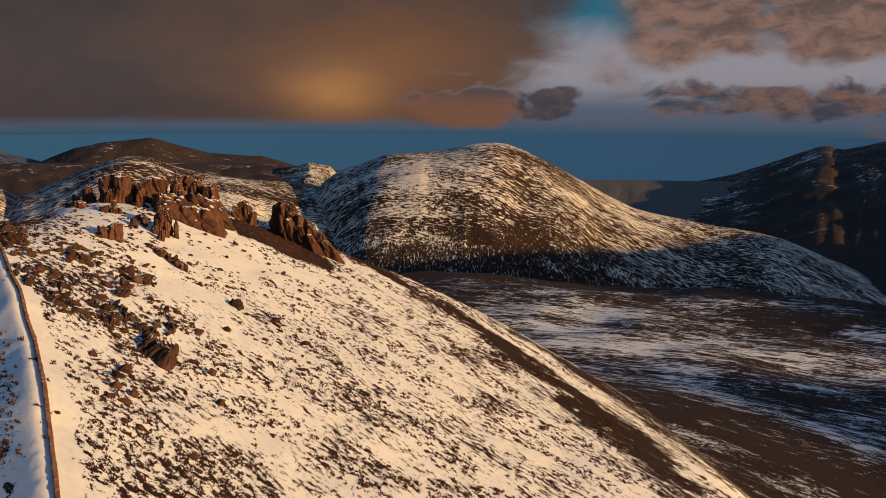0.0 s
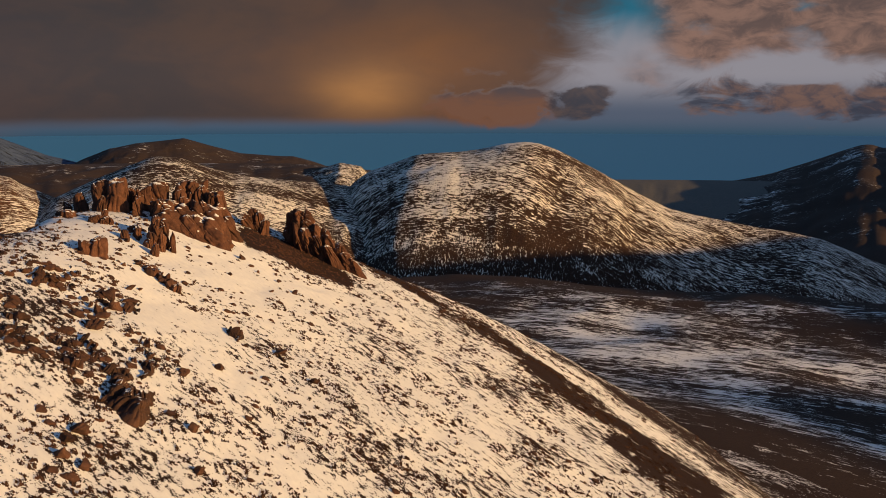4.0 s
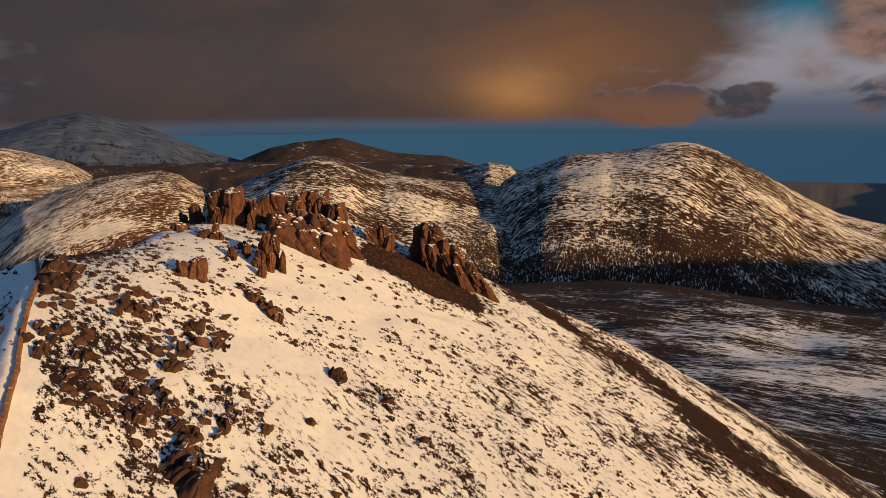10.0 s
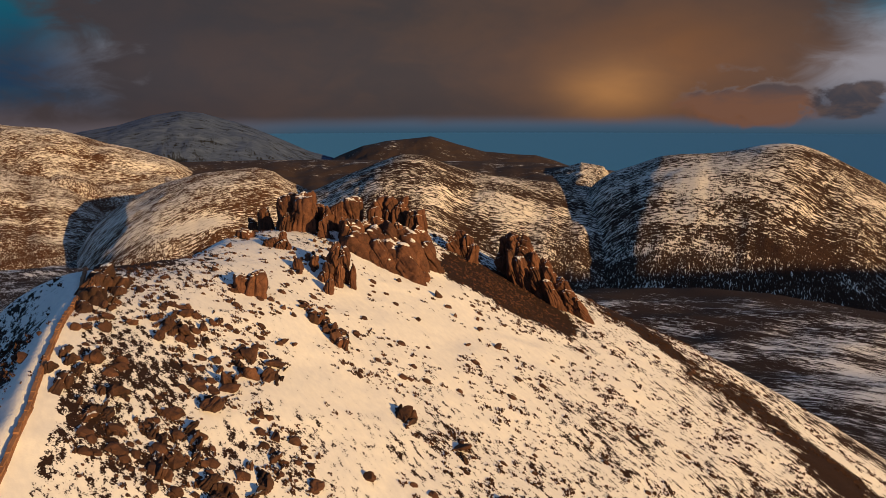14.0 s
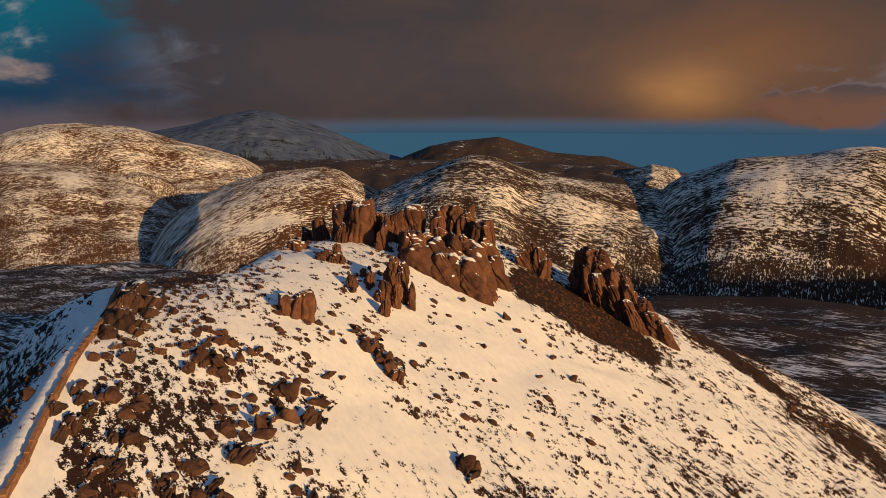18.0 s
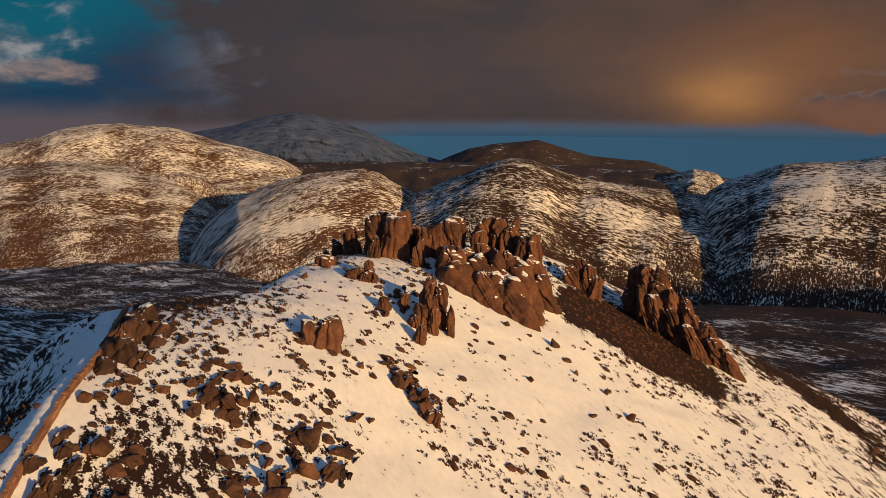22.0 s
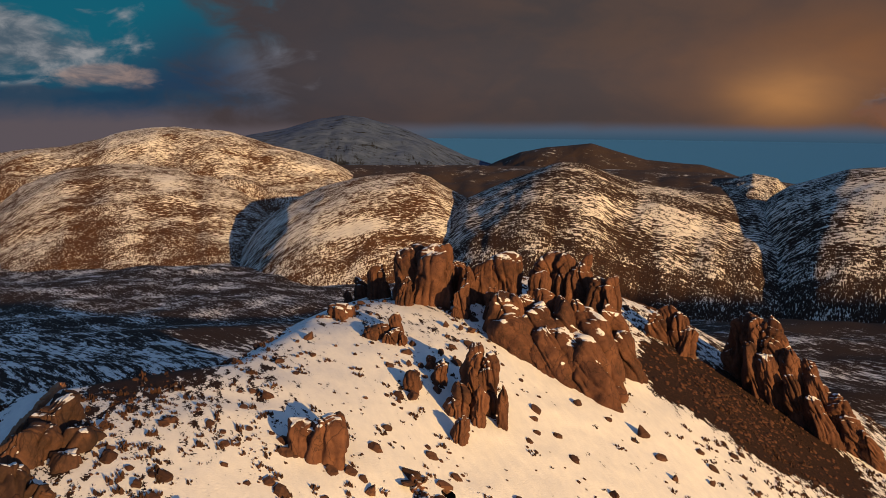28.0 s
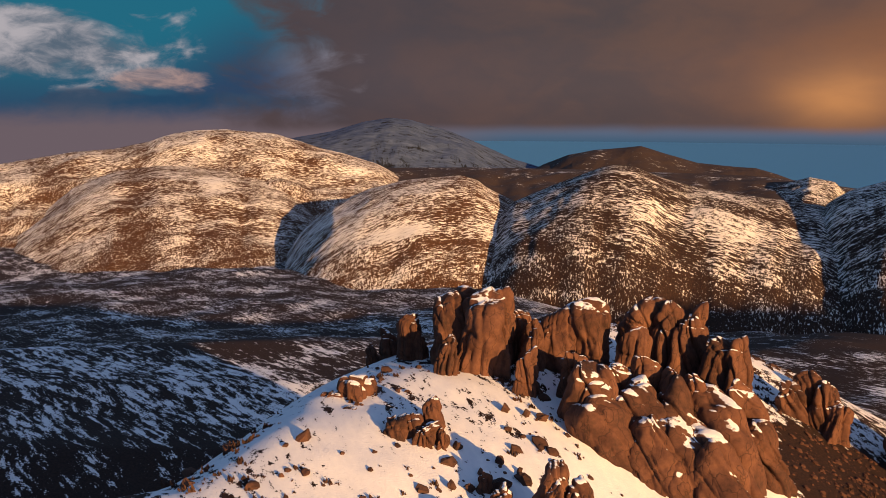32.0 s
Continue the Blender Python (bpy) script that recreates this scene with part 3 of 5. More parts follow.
# Crest past bearing 28 is out of view, raised to shade this face.
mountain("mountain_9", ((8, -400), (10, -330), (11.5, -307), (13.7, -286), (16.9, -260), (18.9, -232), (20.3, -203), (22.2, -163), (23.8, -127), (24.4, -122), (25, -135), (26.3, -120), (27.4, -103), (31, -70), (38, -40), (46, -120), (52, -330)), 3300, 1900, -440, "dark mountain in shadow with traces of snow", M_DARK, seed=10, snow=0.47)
# Ridge out of view, added to cast shade over valley and hill feet.
mountain("shade_ridge", ((46, -330), (52, -160), (58, -30), (65, 45), (73, 110), (78, 170), (83, 220), (88, 262), (93, 262), (98, 240), (102, 236), (105, 305), (112, 295), (120, 90), (140, -60)), 2400, 900, -430, "unseen dark ridge added to shade the valley", M_DARK, seed=14, snow=0.47)
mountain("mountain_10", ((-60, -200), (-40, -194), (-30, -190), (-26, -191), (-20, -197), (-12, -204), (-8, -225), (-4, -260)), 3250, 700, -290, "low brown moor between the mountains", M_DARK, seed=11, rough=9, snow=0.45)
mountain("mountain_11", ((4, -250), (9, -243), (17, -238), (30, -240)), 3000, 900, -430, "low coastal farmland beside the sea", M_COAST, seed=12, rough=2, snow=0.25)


# ---- rocks ----
def cube_grid(n):
    """Points and faces of a cube of side two, each face cut n - 1 times."""
    t = np.linspace(-1, 1, n)
    pts, quads, off = [], [], 0
    for ax in range(3):
        for sg in (-1, 1):
            u, v = np.meshgrid(t, t, indexing="ij")
            p = [None] * 3
            p[ax], p[(ax + 1) % 3], p[(ax + 2) % 3] = np.full_like(u, sg), u, v
            pts.append(np.stack(p, -1).reshape(-1, 3))
            idx = np.arange(n * n).reshape(n, n) + off
            q = np.stack([idx[:-1, :-1], idx[1:, :-1], idx[1:, 1:], idx[:-1, 1:]], -1).reshape(-1, 4)
            quads.append(q if sg > 0 else q[:, ::-1])
            off += n * n
    return np.concatenate(pts), np.concatenate(quads)


def quad_mesh(name, co, f, smooth=True):
    me = bpy.data.meshes.new(name)
    me.vertices.add(len(co))
    me.vertices.foreach_set("co", np.asarray(co, dtype=np.float32).ravel())
    me.loops.add(f.size)
    me.loops.foreach_set("vertex_index", f.ravel().astype(np.int32))
    me.polygons.add(len(f))
    me.polygons.foreach_set("loop_start", np.arange(0, f.size, f.shape[1], dtype=np.int32))
    me.polygons.foreach_set("loop_total", np.full(len(f), f.shape[1], dtype=np.int32))
    me.update(calc_edges=True)
    me.polygons.foreach_set("use_smooth", np.full(len(f), smooth))
    return me


def weld(name, p, q, smooth=True):
    key = np.round(p * 4000).astype(np.int64)
    _, first, inv = np.unique(key, axis=0, return_index=True, return_inverse=True)
    return quad_mesh(name, p[first], inv.ravel()[q], smooth)


def block_mesh(name, size, seed, n=22, keen=11.0, joints=1.1, groove=0.30, taper=0.25, jag=0.10):
    """A broken granite mass of the given size, its base at z = 0: flat faces, worn edges, steep joints, ribs of uneven height."""
    c, q = cube_grid(n)
    rng = np.random.RandomState(seed)
    d = c / np.linalg.norm(c, axis=1, keepdims=True)
    norms, offs = [(0, 0, -1)], [1.0]
    for k in range(4):
        g = k * math.pi / 2 + rng.uniform(-0.3, 0.3)
        norms.append((math.cos(g), math.sin(g), rng.uniform(-0.04, 0.06) + taper * 0.5))
        offs.append(rng.uniform(0.82, 1.0))
    for k in range(3):
        norms.append((rng.uniform(-0.6, 0.6), rng.uniform(-0.6, 0.6), 1.0))
        offs.append(rng.uniform(0.86, 1.1))
    for k in range(9):
        w = rng.normal(size=3)
        norms.append((w[0], w[1], abs(w[2]) * 0.7))
        offs.append(rng.uniform(0.88, 1.2) * np.linalg.norm(norms[-1]))
    nv = np.array(norms)
    reach = np.clip(d @ nv.T, 1e-3, None) / np.array(offs)
    t = (reach ** keen).sum(axis=1) ** (-1 / keen)
    p = d * t[:, None]
    p = p / np.abs(p).max(axis=0)
    half = np.array(size) / 2
    x, y, z = p[:, 0] * half[0], p[:, 1] * half[1], p[:, 2] * half[2]
    a, b2 = rng.uniform(-0.5, 0.5), rng.uniform(0, 9)
    warp = 0.30 * fbm(x * 0.5 + b2, z * 0.3 + y * 0.4, seed, 3)
    s1 = x * math.cos(a) + y * math.sin(a) + warp + z * rng.uniform(-0.1, 0.5)
    s2 = -x * math.sin(a) + y * math.cos(a) + warp * 0.8 + z * rng.uniform(-0.2, 0.2)
    s3 = z + x * rng.uniform(-0.5, 0.5) + 0.5 * fbm(x * 0.4, y * 0.4 + b2, seed + 2, 2)
    c1, c2, c3 = s1 / joints + b2, s2 / (joints * 1.3) + b2, s3 / (joints * 2.2) + b2
    # ribs stand unevenly high
    drop = 0.5 + 0.5 * vnoise(np.floor(c1) * 4.7 + 0.5, np.floor(c2) * 5.3 + 0.5, seed + 3)
    z = z - jag * size[2] * drop * ss(-0.1, 1.0, z / half[2])
    cut = np.zeros(len(x))
    for cell, gap, deep in ((c1, joints, 1.0), (c2, joints * 1.3, 0.9), (c3, joints * 2.2, 0.7)):
        f = np.abs((cell + 0.5) % 1 - 0.5) * gap
        strength = np.clip(0.65 + 0.75 * vnoise(np.floor(cell + 0.5) * 3.3, z * 0.3 + x * 0.2, seed + 5), 0.0, 1.3)
        worn = np.clip(1 - f / (0.46 * gap), 0, 1) ** 3
        cut = cut + deep * groove * strength * (0.8 * np.exp(-(f / 0.10) ** 2) + 0.28 * worn)
        cut = cut + 0.35 * groove * deep * vnoise(np.floor(cell) * 5.7, np.full(len(x), 3.0), seed + 6)
    # sharp parallel ribs run down every face
    comb = s1 / (0.62 * joints) + 0.35 * fbm(x * 0.6, z * 0.5 + y * 0.5, seed + 13, 3)
    comb2 = s2 / (0.70 * joints) + 0.35 * fbm(y * 0.6, z * 0.5 + x * 0.5, seed + 14, 3)
    rise = 0.75 + 0.5 * vnoise(np.floor(comb) * 2.9, z * 0.5, seed + 15)
    cut = cut + groove * rise * (0.62 * np.abs((comb % 1) * 2 - 1) ** 1.5 + 0.40 * np.abs((comb2 % 1) * 2 - 1) ** 1.5)
    bulge = 0.11 * min(size) * fbm(x * 0.45 + 5 + b2, y * 0.45 + z * 0.35, seed + 9, 2) - 0.05 * np.abs(fbm(x * 1.6, y * 1.6 + z * 1.1, seed + 11, 3))
    out = np.stack([d[:, 0], d[:, 1], d[:, 2] * 0.5], -1)
    p = np.stack([x, y, z], -1) + out * (bulge - cut)[:, None]
    p[:, 2] += half[2]
    return weld(name, p, q, True)


def boulder_mesh(name, seed, n=12):
    """A broken boulder about one metre across, flat faces and worn edges, its middle at the origin."""
    c, q = cube_grid(n)
    rng = np.random.RandomState(seed)
    d = c / np.linalg.norm(c, axis=1, keepdims=True)
    nv = rng.normal(size=(13, 3))
    nv /= np.linalg.norm(nv, axis=1, keepdims=True)
    off = rng.uniform(0.28, 0.52, 13)
    t = (off / np.clip(d @ nv.T, 0.08, None)).min(axis=1)
    t = np.minimum(t, 0.62)
    p = d * t[:, None]
    p = p * (1 + 0.16 * fbm(p[:, 0] * 4 + seed, p[:, 1] * 4 + p[:, 2] * 3.4, seed, 3))[:, None]
    return weld(name, p, q, False)


def part(name, me, mat, parent, m, label=""):
    if not me.materials:
        me.materials.append(mat)
    ob = new(name, me)
    ob.parent = parent
    ob.matrix_basis = parent.matrix_basis.inverted() @ m
    return tagged(ob, label)


def crag(name, x, y, label, category="tor", group=""):
    e = new(name)
    e.matrix_basis = Matrix.Translation((x, y, gz(x, y)))
    return tagged(e, label, category, group)


COUNT = [100]


def block(parent, x, y, top, w, depth, turn=0.0, lean=0.0, taper=0.12, joints=1.7, jag=0.025, pitch=0.0, name=""):
    """One mass of jointed granite from the ground to the given top. Lean is to the right, pitch away along its depth."""
    if parent.name.startswith("granite_tor"):
        w, depth = w * 1.12, depth * 1.12
    if name and parent["category"] == "crag" and not parent["label"].startswith("big"):
        # slabs on the slope lie low, half buried
        top = top - 0.42 * (top - gz(x, y))
        w, depth = w * 0.8, depth * 1.55
    foot = min(gz(x, y), gz(x + w * 0.3, y), gz(x - w * 0.3, y)) - 0.7
    if abs(lean) > 12 or pitch > 10:
        foot = foot - 0.22 * w
    h = max(top - foot, 0.8)
    COUNT[0] += 1
    rng = np.random.RandomState(COUNT[0] + 700)
    lay = Matrix.Translation((x, y, foot)) @ Matrix.Rotation(radians(turn), 4, "Z") @ Matrix.Rotation(radians(lean), 4, "Y") @ Matrix.Rotation(radians(-pitch), 4, "X")
    kind = name or ("spire" if taper > 0.4 else "leaning_slab" if abs(lean) > 13 else "block")
    fine = 36 if h > 3 and w > 1.6 else 20 if w > 1.2 else 14
    me = block_mesh(kind, (w, depth, h * 1.14), COUNT[0], fine, rng.uniform(16, 26) if name else rng.uniform(6, 11), min(joints, max(w * 0.38, 0.5)), 0.32 if w > 2 else 0.14 + 0.06 * w, taper, jag)
    part(kind, me, M_CRAG if name else M_ROCK, parent, lay @ pose(0, 0, 0, 0, 0, rng.uniform(-14, 14)))


BOULDERS = [boulder_mesh("boulder", 40 + k) for k in range(14)]
for me in BOULDERS:
    me.materials.append(M_STONE)


def loose(x, y, w, h, turn=0.0, kind=0, label="brown granite boulder lying in the snow", name="boulder"):
    me = BOULDERS[kind % len(BOULDERS)]
    ob = new(name, me)
    z = gz(x, y)
    ob.matrix_basis = Matrix.Translation((x, y, z + h * 0.16)) @ Matrix.Rotation(radians(turn), 4, "Z") @ Matrix.Rotation(radians(-18), 4, "Y").inverted() @ Matrix.Diagonal((w * 0.95, w * 0.8, h * 0.95, 1))
    return tagged(ob, label, "boulder", "boulders on the slope")


# ---- things ----
tor_west = crag("granite_tor", -70.1, 178.3, "summit stack of rounded brown granite blocks", "tor")
block(tor_west, -69.00, 180.90, -14.35, 4.58, 5.03, 38, 3)
block(tor_west, -71.87, 180.74, -14.61, 3.07, 3.37, 33, -3)
block(tor_west, -72.13, 183.14, -14.40, 3.34, 3.67, 28, 0)
block(tor_west, -68.98, 182.32, -14.13, 2.71, 2.98, 23, 5)
block(tor_west, -68.03, 184.32, -16.11, 2.00, 2.20, 39, 6)
block(tor_west, -65.09, 181.60, -16.42, 1.73, 1.90, 34, 0)
block(tor_west, -75.87, 180.62, -16.74, 1.72, 1.90, 29, 0)
block(tor_west, -74.91, 180.78, -17.96, 1.48, 1.63, 24, 0)
block(tor_west, -78.60, 181.94, -18.70, 1.86, 2.05, 40, -5)
block(tor_west, -80.92, 182.41, -20.22, 2.11, 2.32, 35, -8)
block(tor_west, -64.14, 178.72, -17.53, 1.94, 1.55, 30, 0)
block(tor_west, -70.33, 177.42, -16.98, 1.82, 2.00, 25, 4)
block(tor_west, -76.93, 180.61, -17.52, 0.94, 1.20, 41, 0)
tor_main = crag("granite_tor", -53.4, 179.6, "great summit crag of jointed brown granite columns", "tor")
block(tor_main, -59.41, 178.10, -17.69, 4.28, 4.28, 28.7, 8)
block(tor_main, -56.83, 178.13, -17.91, 4.27, 4.70, 23.7, -16, taper=0.3, pitch=16)
block(tor_main, -55.77, 176.91, -19.01, 4.39, 4.83, 39.7, -20, taper=0.3, pitch=20)
block(tor_main, -58.20, 181.40, -18.07, 2.91, 2.91, 34.7, 3)
block(tor_main, -56.58, 182.06, -17.79, 2.78, 2.78, 29.7, 4)
block(tor_main, -54.72, 181.97, -18.07, 2.38, 2.38, 24.7, 5)
block(tor_main, -53.05, 181.88, -18.41, 2.24, 2.24, 19.7, 5)
block(tor_main, -53.63, 179.23, -18.73, 5.25, 5.78, 35.7, -16, taper=0.3, pitch=20)
block(tor_main, -50.90, 179.74, -18.36, 4.24, 4.67, 30.7, -16, taper=0.3, pitch=20)
block(tor_main, -48.49, 180.70, -18.20, 5.13, 5.65, 25.7, -16, taper=0.3, pitch=20)
block(tor_main, -51.88, 176.49, -20.20, 4.72, 4.72, 20.7, -20, taper=0.3, pitch=24)
block(tor_main, -49.20, 178.09, -19.86, 5.51, 5.51, 36.7, -20, taper=0.3, pitch=24)
block(tor_main, -47.39, 176.62, -21.35, 4.66, 4.66, 31.7, -20, taper=0.3, pitch=26)
block(tor_main, -64.85, 185.91, -15.84, 3.90, 3.51, 26.7, -2)
block(tor_main, -63.07, 186.90, -15.33, 4.18, 3.76, 21.7, 3)
block(tor_main, -58.87, 191.03, -15.00, 4.32, 3.89, 37.7, -2)
block(tor_main, -57.23, 190.57, -15.79, 3.50, 3.15, 32.7, 3)
block(tor_main, -55.78, 190.35, -15.72, 3.06, 2.76, 27.7, 5)
block(tor_main, -53.18, 188.72, -17.46, 3.13, 2.82, 22.7, 5)
block(tor_main, -51.97, 188.51, -17.20, 3.25, 2.92, 38.7, 9)
block(tor_main, -48.83, 186.66, -19.33, 3.72, 3.35, 33.7, -16)
block(tor_main, -47.03, 185.30, -21.08, 3.25, 2.92, 28.7, -20)
block(tor_main, -58.75, 185.74, -16.57, 3.05, 2.44, 23.7, 4)
block(tor_main, -66.01, 183.32, -16.68, 2.18, 1.74, 39.7, 0)
block(tor_main, -61.65, 181.31, -17.91, 2.70, 2.16, 34.7, 4)
tor_small = crag("granite_tor", -46.3, 197.4, "small group of pointed granite blocks", "tor")
block(tor_small, -48.92, 199.25, -23.02, 2.95, 2.36, 24.7, -3, taper=0.3)
block(tor_small, -48.06, 200.32, -21.78, 3.42, 2.73, 19.7, 2, taper=0.3)
block(tor_small, -46.76, 199.56, -22.40, 2.66, 2.13, 35.7, 8, taper=0.3)
block(tor_small, -45.45, 198.85, -23.97, 2.65, 2.12, 30.7, 12, taper=0.3)
tor_fin = crag("granite_tor", -33.0, 198.1, "long fin of leaning granite slabs", "tor")
for x, y, top, w, lean in ((-40.2, 201.6, -25.3, 2.6, -6), (-38.6, 201.6, -23.0, 3.2, -8), (-36.9, 201.2, -21.7, 3.6, -10), (-35.4, 200.6, -21.5, 3.4, -12), (-33.7, 200.3, -22.3, 3.6, -14), (-32.1, 199.8, -23.2, 3.6, -16), (-30.5, 199.2, -24.4, 3.4, -18), (-28.9, 198.7, -25.5, 3.2, -18), (-27.5, 198.2, -27.0, 3.0, -20), (-26.2, 197.6, -28.3, 2.8, -20), (-25.0, 197.0, -29.7, 2.5, -22), (-23.9, 196.6, -31.2, 2.2, -22), (-36.4, 199.0, -24.4, 2.8, -14), (-34.0, 198.2, -25.3, 2.8, -16), (-31.4, 197.3, -26.8, 2.6, -18), (-28.9, 196.5, -28.7, 2.4, -20)):
    block(tor_fin, x, y, top, w, w * 1.1, 30, lean, taper=0.34, joints=0.9, jag=0.06, pitch=8)
crag_mid = crag("granite_crag", -53.1, 161.2, "leaning granite crag standing out of the snow", "crag")
block(crag_mid, -55.38, 163.59, -18.87, 2.61, 2.87, 27.9, 6)
block(crag_mid, -54.05, 163.25, -19.77, 2.38, 2.62, 22.9, 10)
block(crag_mid, -54.79, 159.86, -21.37, 2.10, 2.31, 38.9, 12)
block(crag_mid, -53.20, 160.46, -21.34, 1.58, 1.73, 33.9, 6)
block(crag_mid, -51.70, 162.01, -21.70, 1.07, 1.20, 28.9, 4)
block(crag_mid, -54.50, 162.05, -19.66, 1.29, 1.42, 23.9, 3)
crag_low = crag("granite_crag", -54.4, 156.2, "low broken granite blocks in the snow", "crag")
block(crag_low, -53.04, 156.62, -22.48, 1.83, 2.01, 34.9, 14)
block(crag_low, -58.12, 162.82, -20.63, 1.44, 1.58, 29.9, 10)
block(crag_low, -59.82, 164.67, -20.74, 1.10, 1.21, 24.9, 0)
block(crag_low, -58.92, 159.93, -20.79, 1.55, 1.71, 19.9, 4)
crag_b6 = crag("granite_crag", -64.8, 165.7, "granite outcrop of rounded blocks with snow between", "crag")
block(crag_b6, -66.86, 165.88, -19.19, 2.28, 2.51, 34, -6)
block(crag_b6, -66.27, 166.65, -18.95, 2.24, 2.47, 29, 0)
block(crag_b6, -65.13, 166.31, -19.45, 2.03, 2.23, 24, 8)
block(crag_b6, -65.64, 168.05, -18.16, 1.45, 1.60, 40, 2)
block(crag_b6, -64.16, 166.52, -19.61, 1.55, 1.71, 35, 12)
crag_b7 = crag("granite_crag", -72.4, 167.7, "rounded granite boulders at the edge of the drop", "crag")
block(crag_b7, -73.28, 169.77, -18.61, 3.27, 3.60, 25, 4)
block(crag_b7, -74.35, 168.57, -19.59, 2.13, 2.34, 41, -4)
block(crag_b7, -71.74, 167.36, -20.41, 1.65, 1.81, 36, 4)
crag_b7b = crag("granite_crag", -76.3, 164.8, "low granite blocks along the snowy edge", "crag")
block(crag_b7b, -76.62, 166.59, -20.97, 1.99, 2.18, 26, 4)
block(crag_b7b, -77.10, 165.54, -21.74, 1.61, 1.77, 42, -6)
block(crag_b7b, -77.07, 164.46, -22.04, 1.22, 1.35, 37, -8)
loose(-37.27, 96.31, 1.79, 1.21, 67, 1)
loose(-37.27, 93.51, 1.61, 1.29, 134, 2)
loose(-36.28, 90.45, 1.55, 1.24, 201, 3)
loose(-34.28, 90.18, 1.54, 0.88, 268, 4)
loose(-29.54, 104.25, 1.50, 0.88, 335, 5)
loose(-26.46, 96.92, 1.15, 1.03, 42, 6)
loose(-52.66, 114.57, 2.35, 1.18, 109, 7)
loose(-57.92, 132.83, 2.07, 1.10, 176, 8)
loose(-46.81, 123.53, 2.48, 0.99, 243, 9)
loose(-49.20, 130.95, 2.64, 1.16, 310, 10)
loose(-46.69, 132.02, 2.32, 1.16, 17, 11)
loose(-33.41, 136.23, 2.00, 1.28, 84, 12)
loose(-27.68, 134.80, 2.29, 0.94, 151, 13)
loose(-21.67, 129.36, 1.12, 0.90, 218, 14)
loose(-34.47, 116.52, 1.42, 0.82, 285, 15)
loose(-31.87, 121.51, 1.18, 0.94, 352, 16)
loose(-25.73, 111.61, 1.07, 0.64, 59, 17)
loose(-39.93, 119.76, 1.18, 1.23, 126, 18)
loose(-56.91, 117.54, 2.45, 1.47, 193, 19)
loose(-60.87, 123.46, 1.56, 1.04, 260, 20)
loose(-57.29, 128.95, 1.99, 1.68, 327, 21)
loose(-57.14, 133.21, 1.38, 0.83, 34, 22)
loose(-54.79, 128.44, 1.52, 0.95, 101, 23)
loose(-59.59, 129.15, 1.35, 0.68, 168, 24)
loose(-50.78, 127.30, 1.05, 1.17, 235, 25)
loose(-47.78, 124.17, 1.67, 1.91, 302, 26)
loose(-46.75, 127.29, 1.64, 2.13, 9, 27)
loose(-45.61, 128.42, 1.40, 1.82, 76, 28)
loose(-46.03, 119.16, 2.24, 1.49, 143, 29)
loose(-48.86, 137.52, 1.10, 0.74, 210, 30)
loose(-49.89, 133.28, 1.06, 0.62, 277, 31)
loose(-52.45, 149.06, 1.56, 0.73, 344, 32)
loose(-49.38, 145.85, 1.50, 1.40, 51, 33)
loose(-47.63, 145.62, 1.39, 1.19, 118, 34)
loose(-45.65, 144.21, 2.18, 1.94, 185, 35)
loose(-58.02, 158.57, 1.27, 1.04, 252, 36)
loose(-59.20, 165.49, 1.84, 1.11, 319, 37)
loose(-48.88, 136.52, 0.91, 0.55, 26, 38)
loose(-47.98, 138.11, 0.83, 0.65, 93, 39)
loose(-64.89, 128.26, 1.39, 0.93, 160, 40)
loose(-33.95, 135.31, 2.13, 1.79, 227, 41)
loose(-63.84, 128.13, 1.06, 0.78, 294, 42)
loose(-64.42, 129.82, 0.72, 0.58, 1, 43)
loose(-62.65, 126.22, 1.37, 0.75, 68, 44)
loose(-60.48, 126.97, 1.68, 0.74, 135, 45)
loose(-62.09, 131.12, 0.89, 0.57, 202, 46)
loose(-56.71, 126.35, 1.61, 1.22, 269, 47)
loose(-55.76, 129.21, 1.97, 1.31, 336, 48)
loose(-58.90, 134.27, 0.90, 0.79, 43, 49)
loose(-55.03, 131.56, 1.01, 1.31, 110, 50)
loose(-55.12, 133.36, 1.03, 0.96, 177, 51)
loose(-62.28, 121.14, 1.30, 0.91, 244, 52)
loose(-62.00, 122.42, 1.31, 0.72, 311, 53)
loose(-60.20, 139.25, 0.57, 0.31, 18, 54)
loose(-52.05, 148.14, 1.60, 0.64, 85, 55)
loose(-49.80, 146.53, 1.55, 1.09, 152, 56)
loose(-47.46, 145.47, 1.52, 1.06, 219, 57)
loose(-53.02, 144.97, 0.97, 0.54, 286, 58)
loose(-51.51, 144.63, 0.77, 0.54, 353, 59)
loose(-58.57, 159.77, 1.22, 1.03, 60, 60)
loose(-48.96, 172.92, 1.03, 0.72, 127, 61)
loose(-41.95, 161.98, 0.91, 0.63, 194, 62)
loose(-39.13, 169.88, 0.64, 0.83, 261, 63)
loose(-36.75, 172.83, 0.61, 0.71, 328, 64)
loose(-31.93, 166.07, 1.17, 1.03, 35, 65)
loose(-35.45, 169.13, 0.73, 0.68, 102, 66)
loose(-35.00, 161.67, 0.98, 0.45, 169, 67)
loose(-43.18, 173.87, 1.13, 1.47, 236, 68)
loose(-57.30, 161.43, 0.85, 0.76, 303, 69)
loose(-61.94, 133.88, 0.73, 0.51, 10, 70)
loose(-59.29, 130.13, 0.76, 0.48, 77, 71)
loose(-58.39, 131.26, 0.69, 0.48, 144, 72)
loose(-60.63, 128.50, 0.82, 0.48, 211, 73)
loose(-63.81, 174.68, 0.86, 0.76, 278, 74)
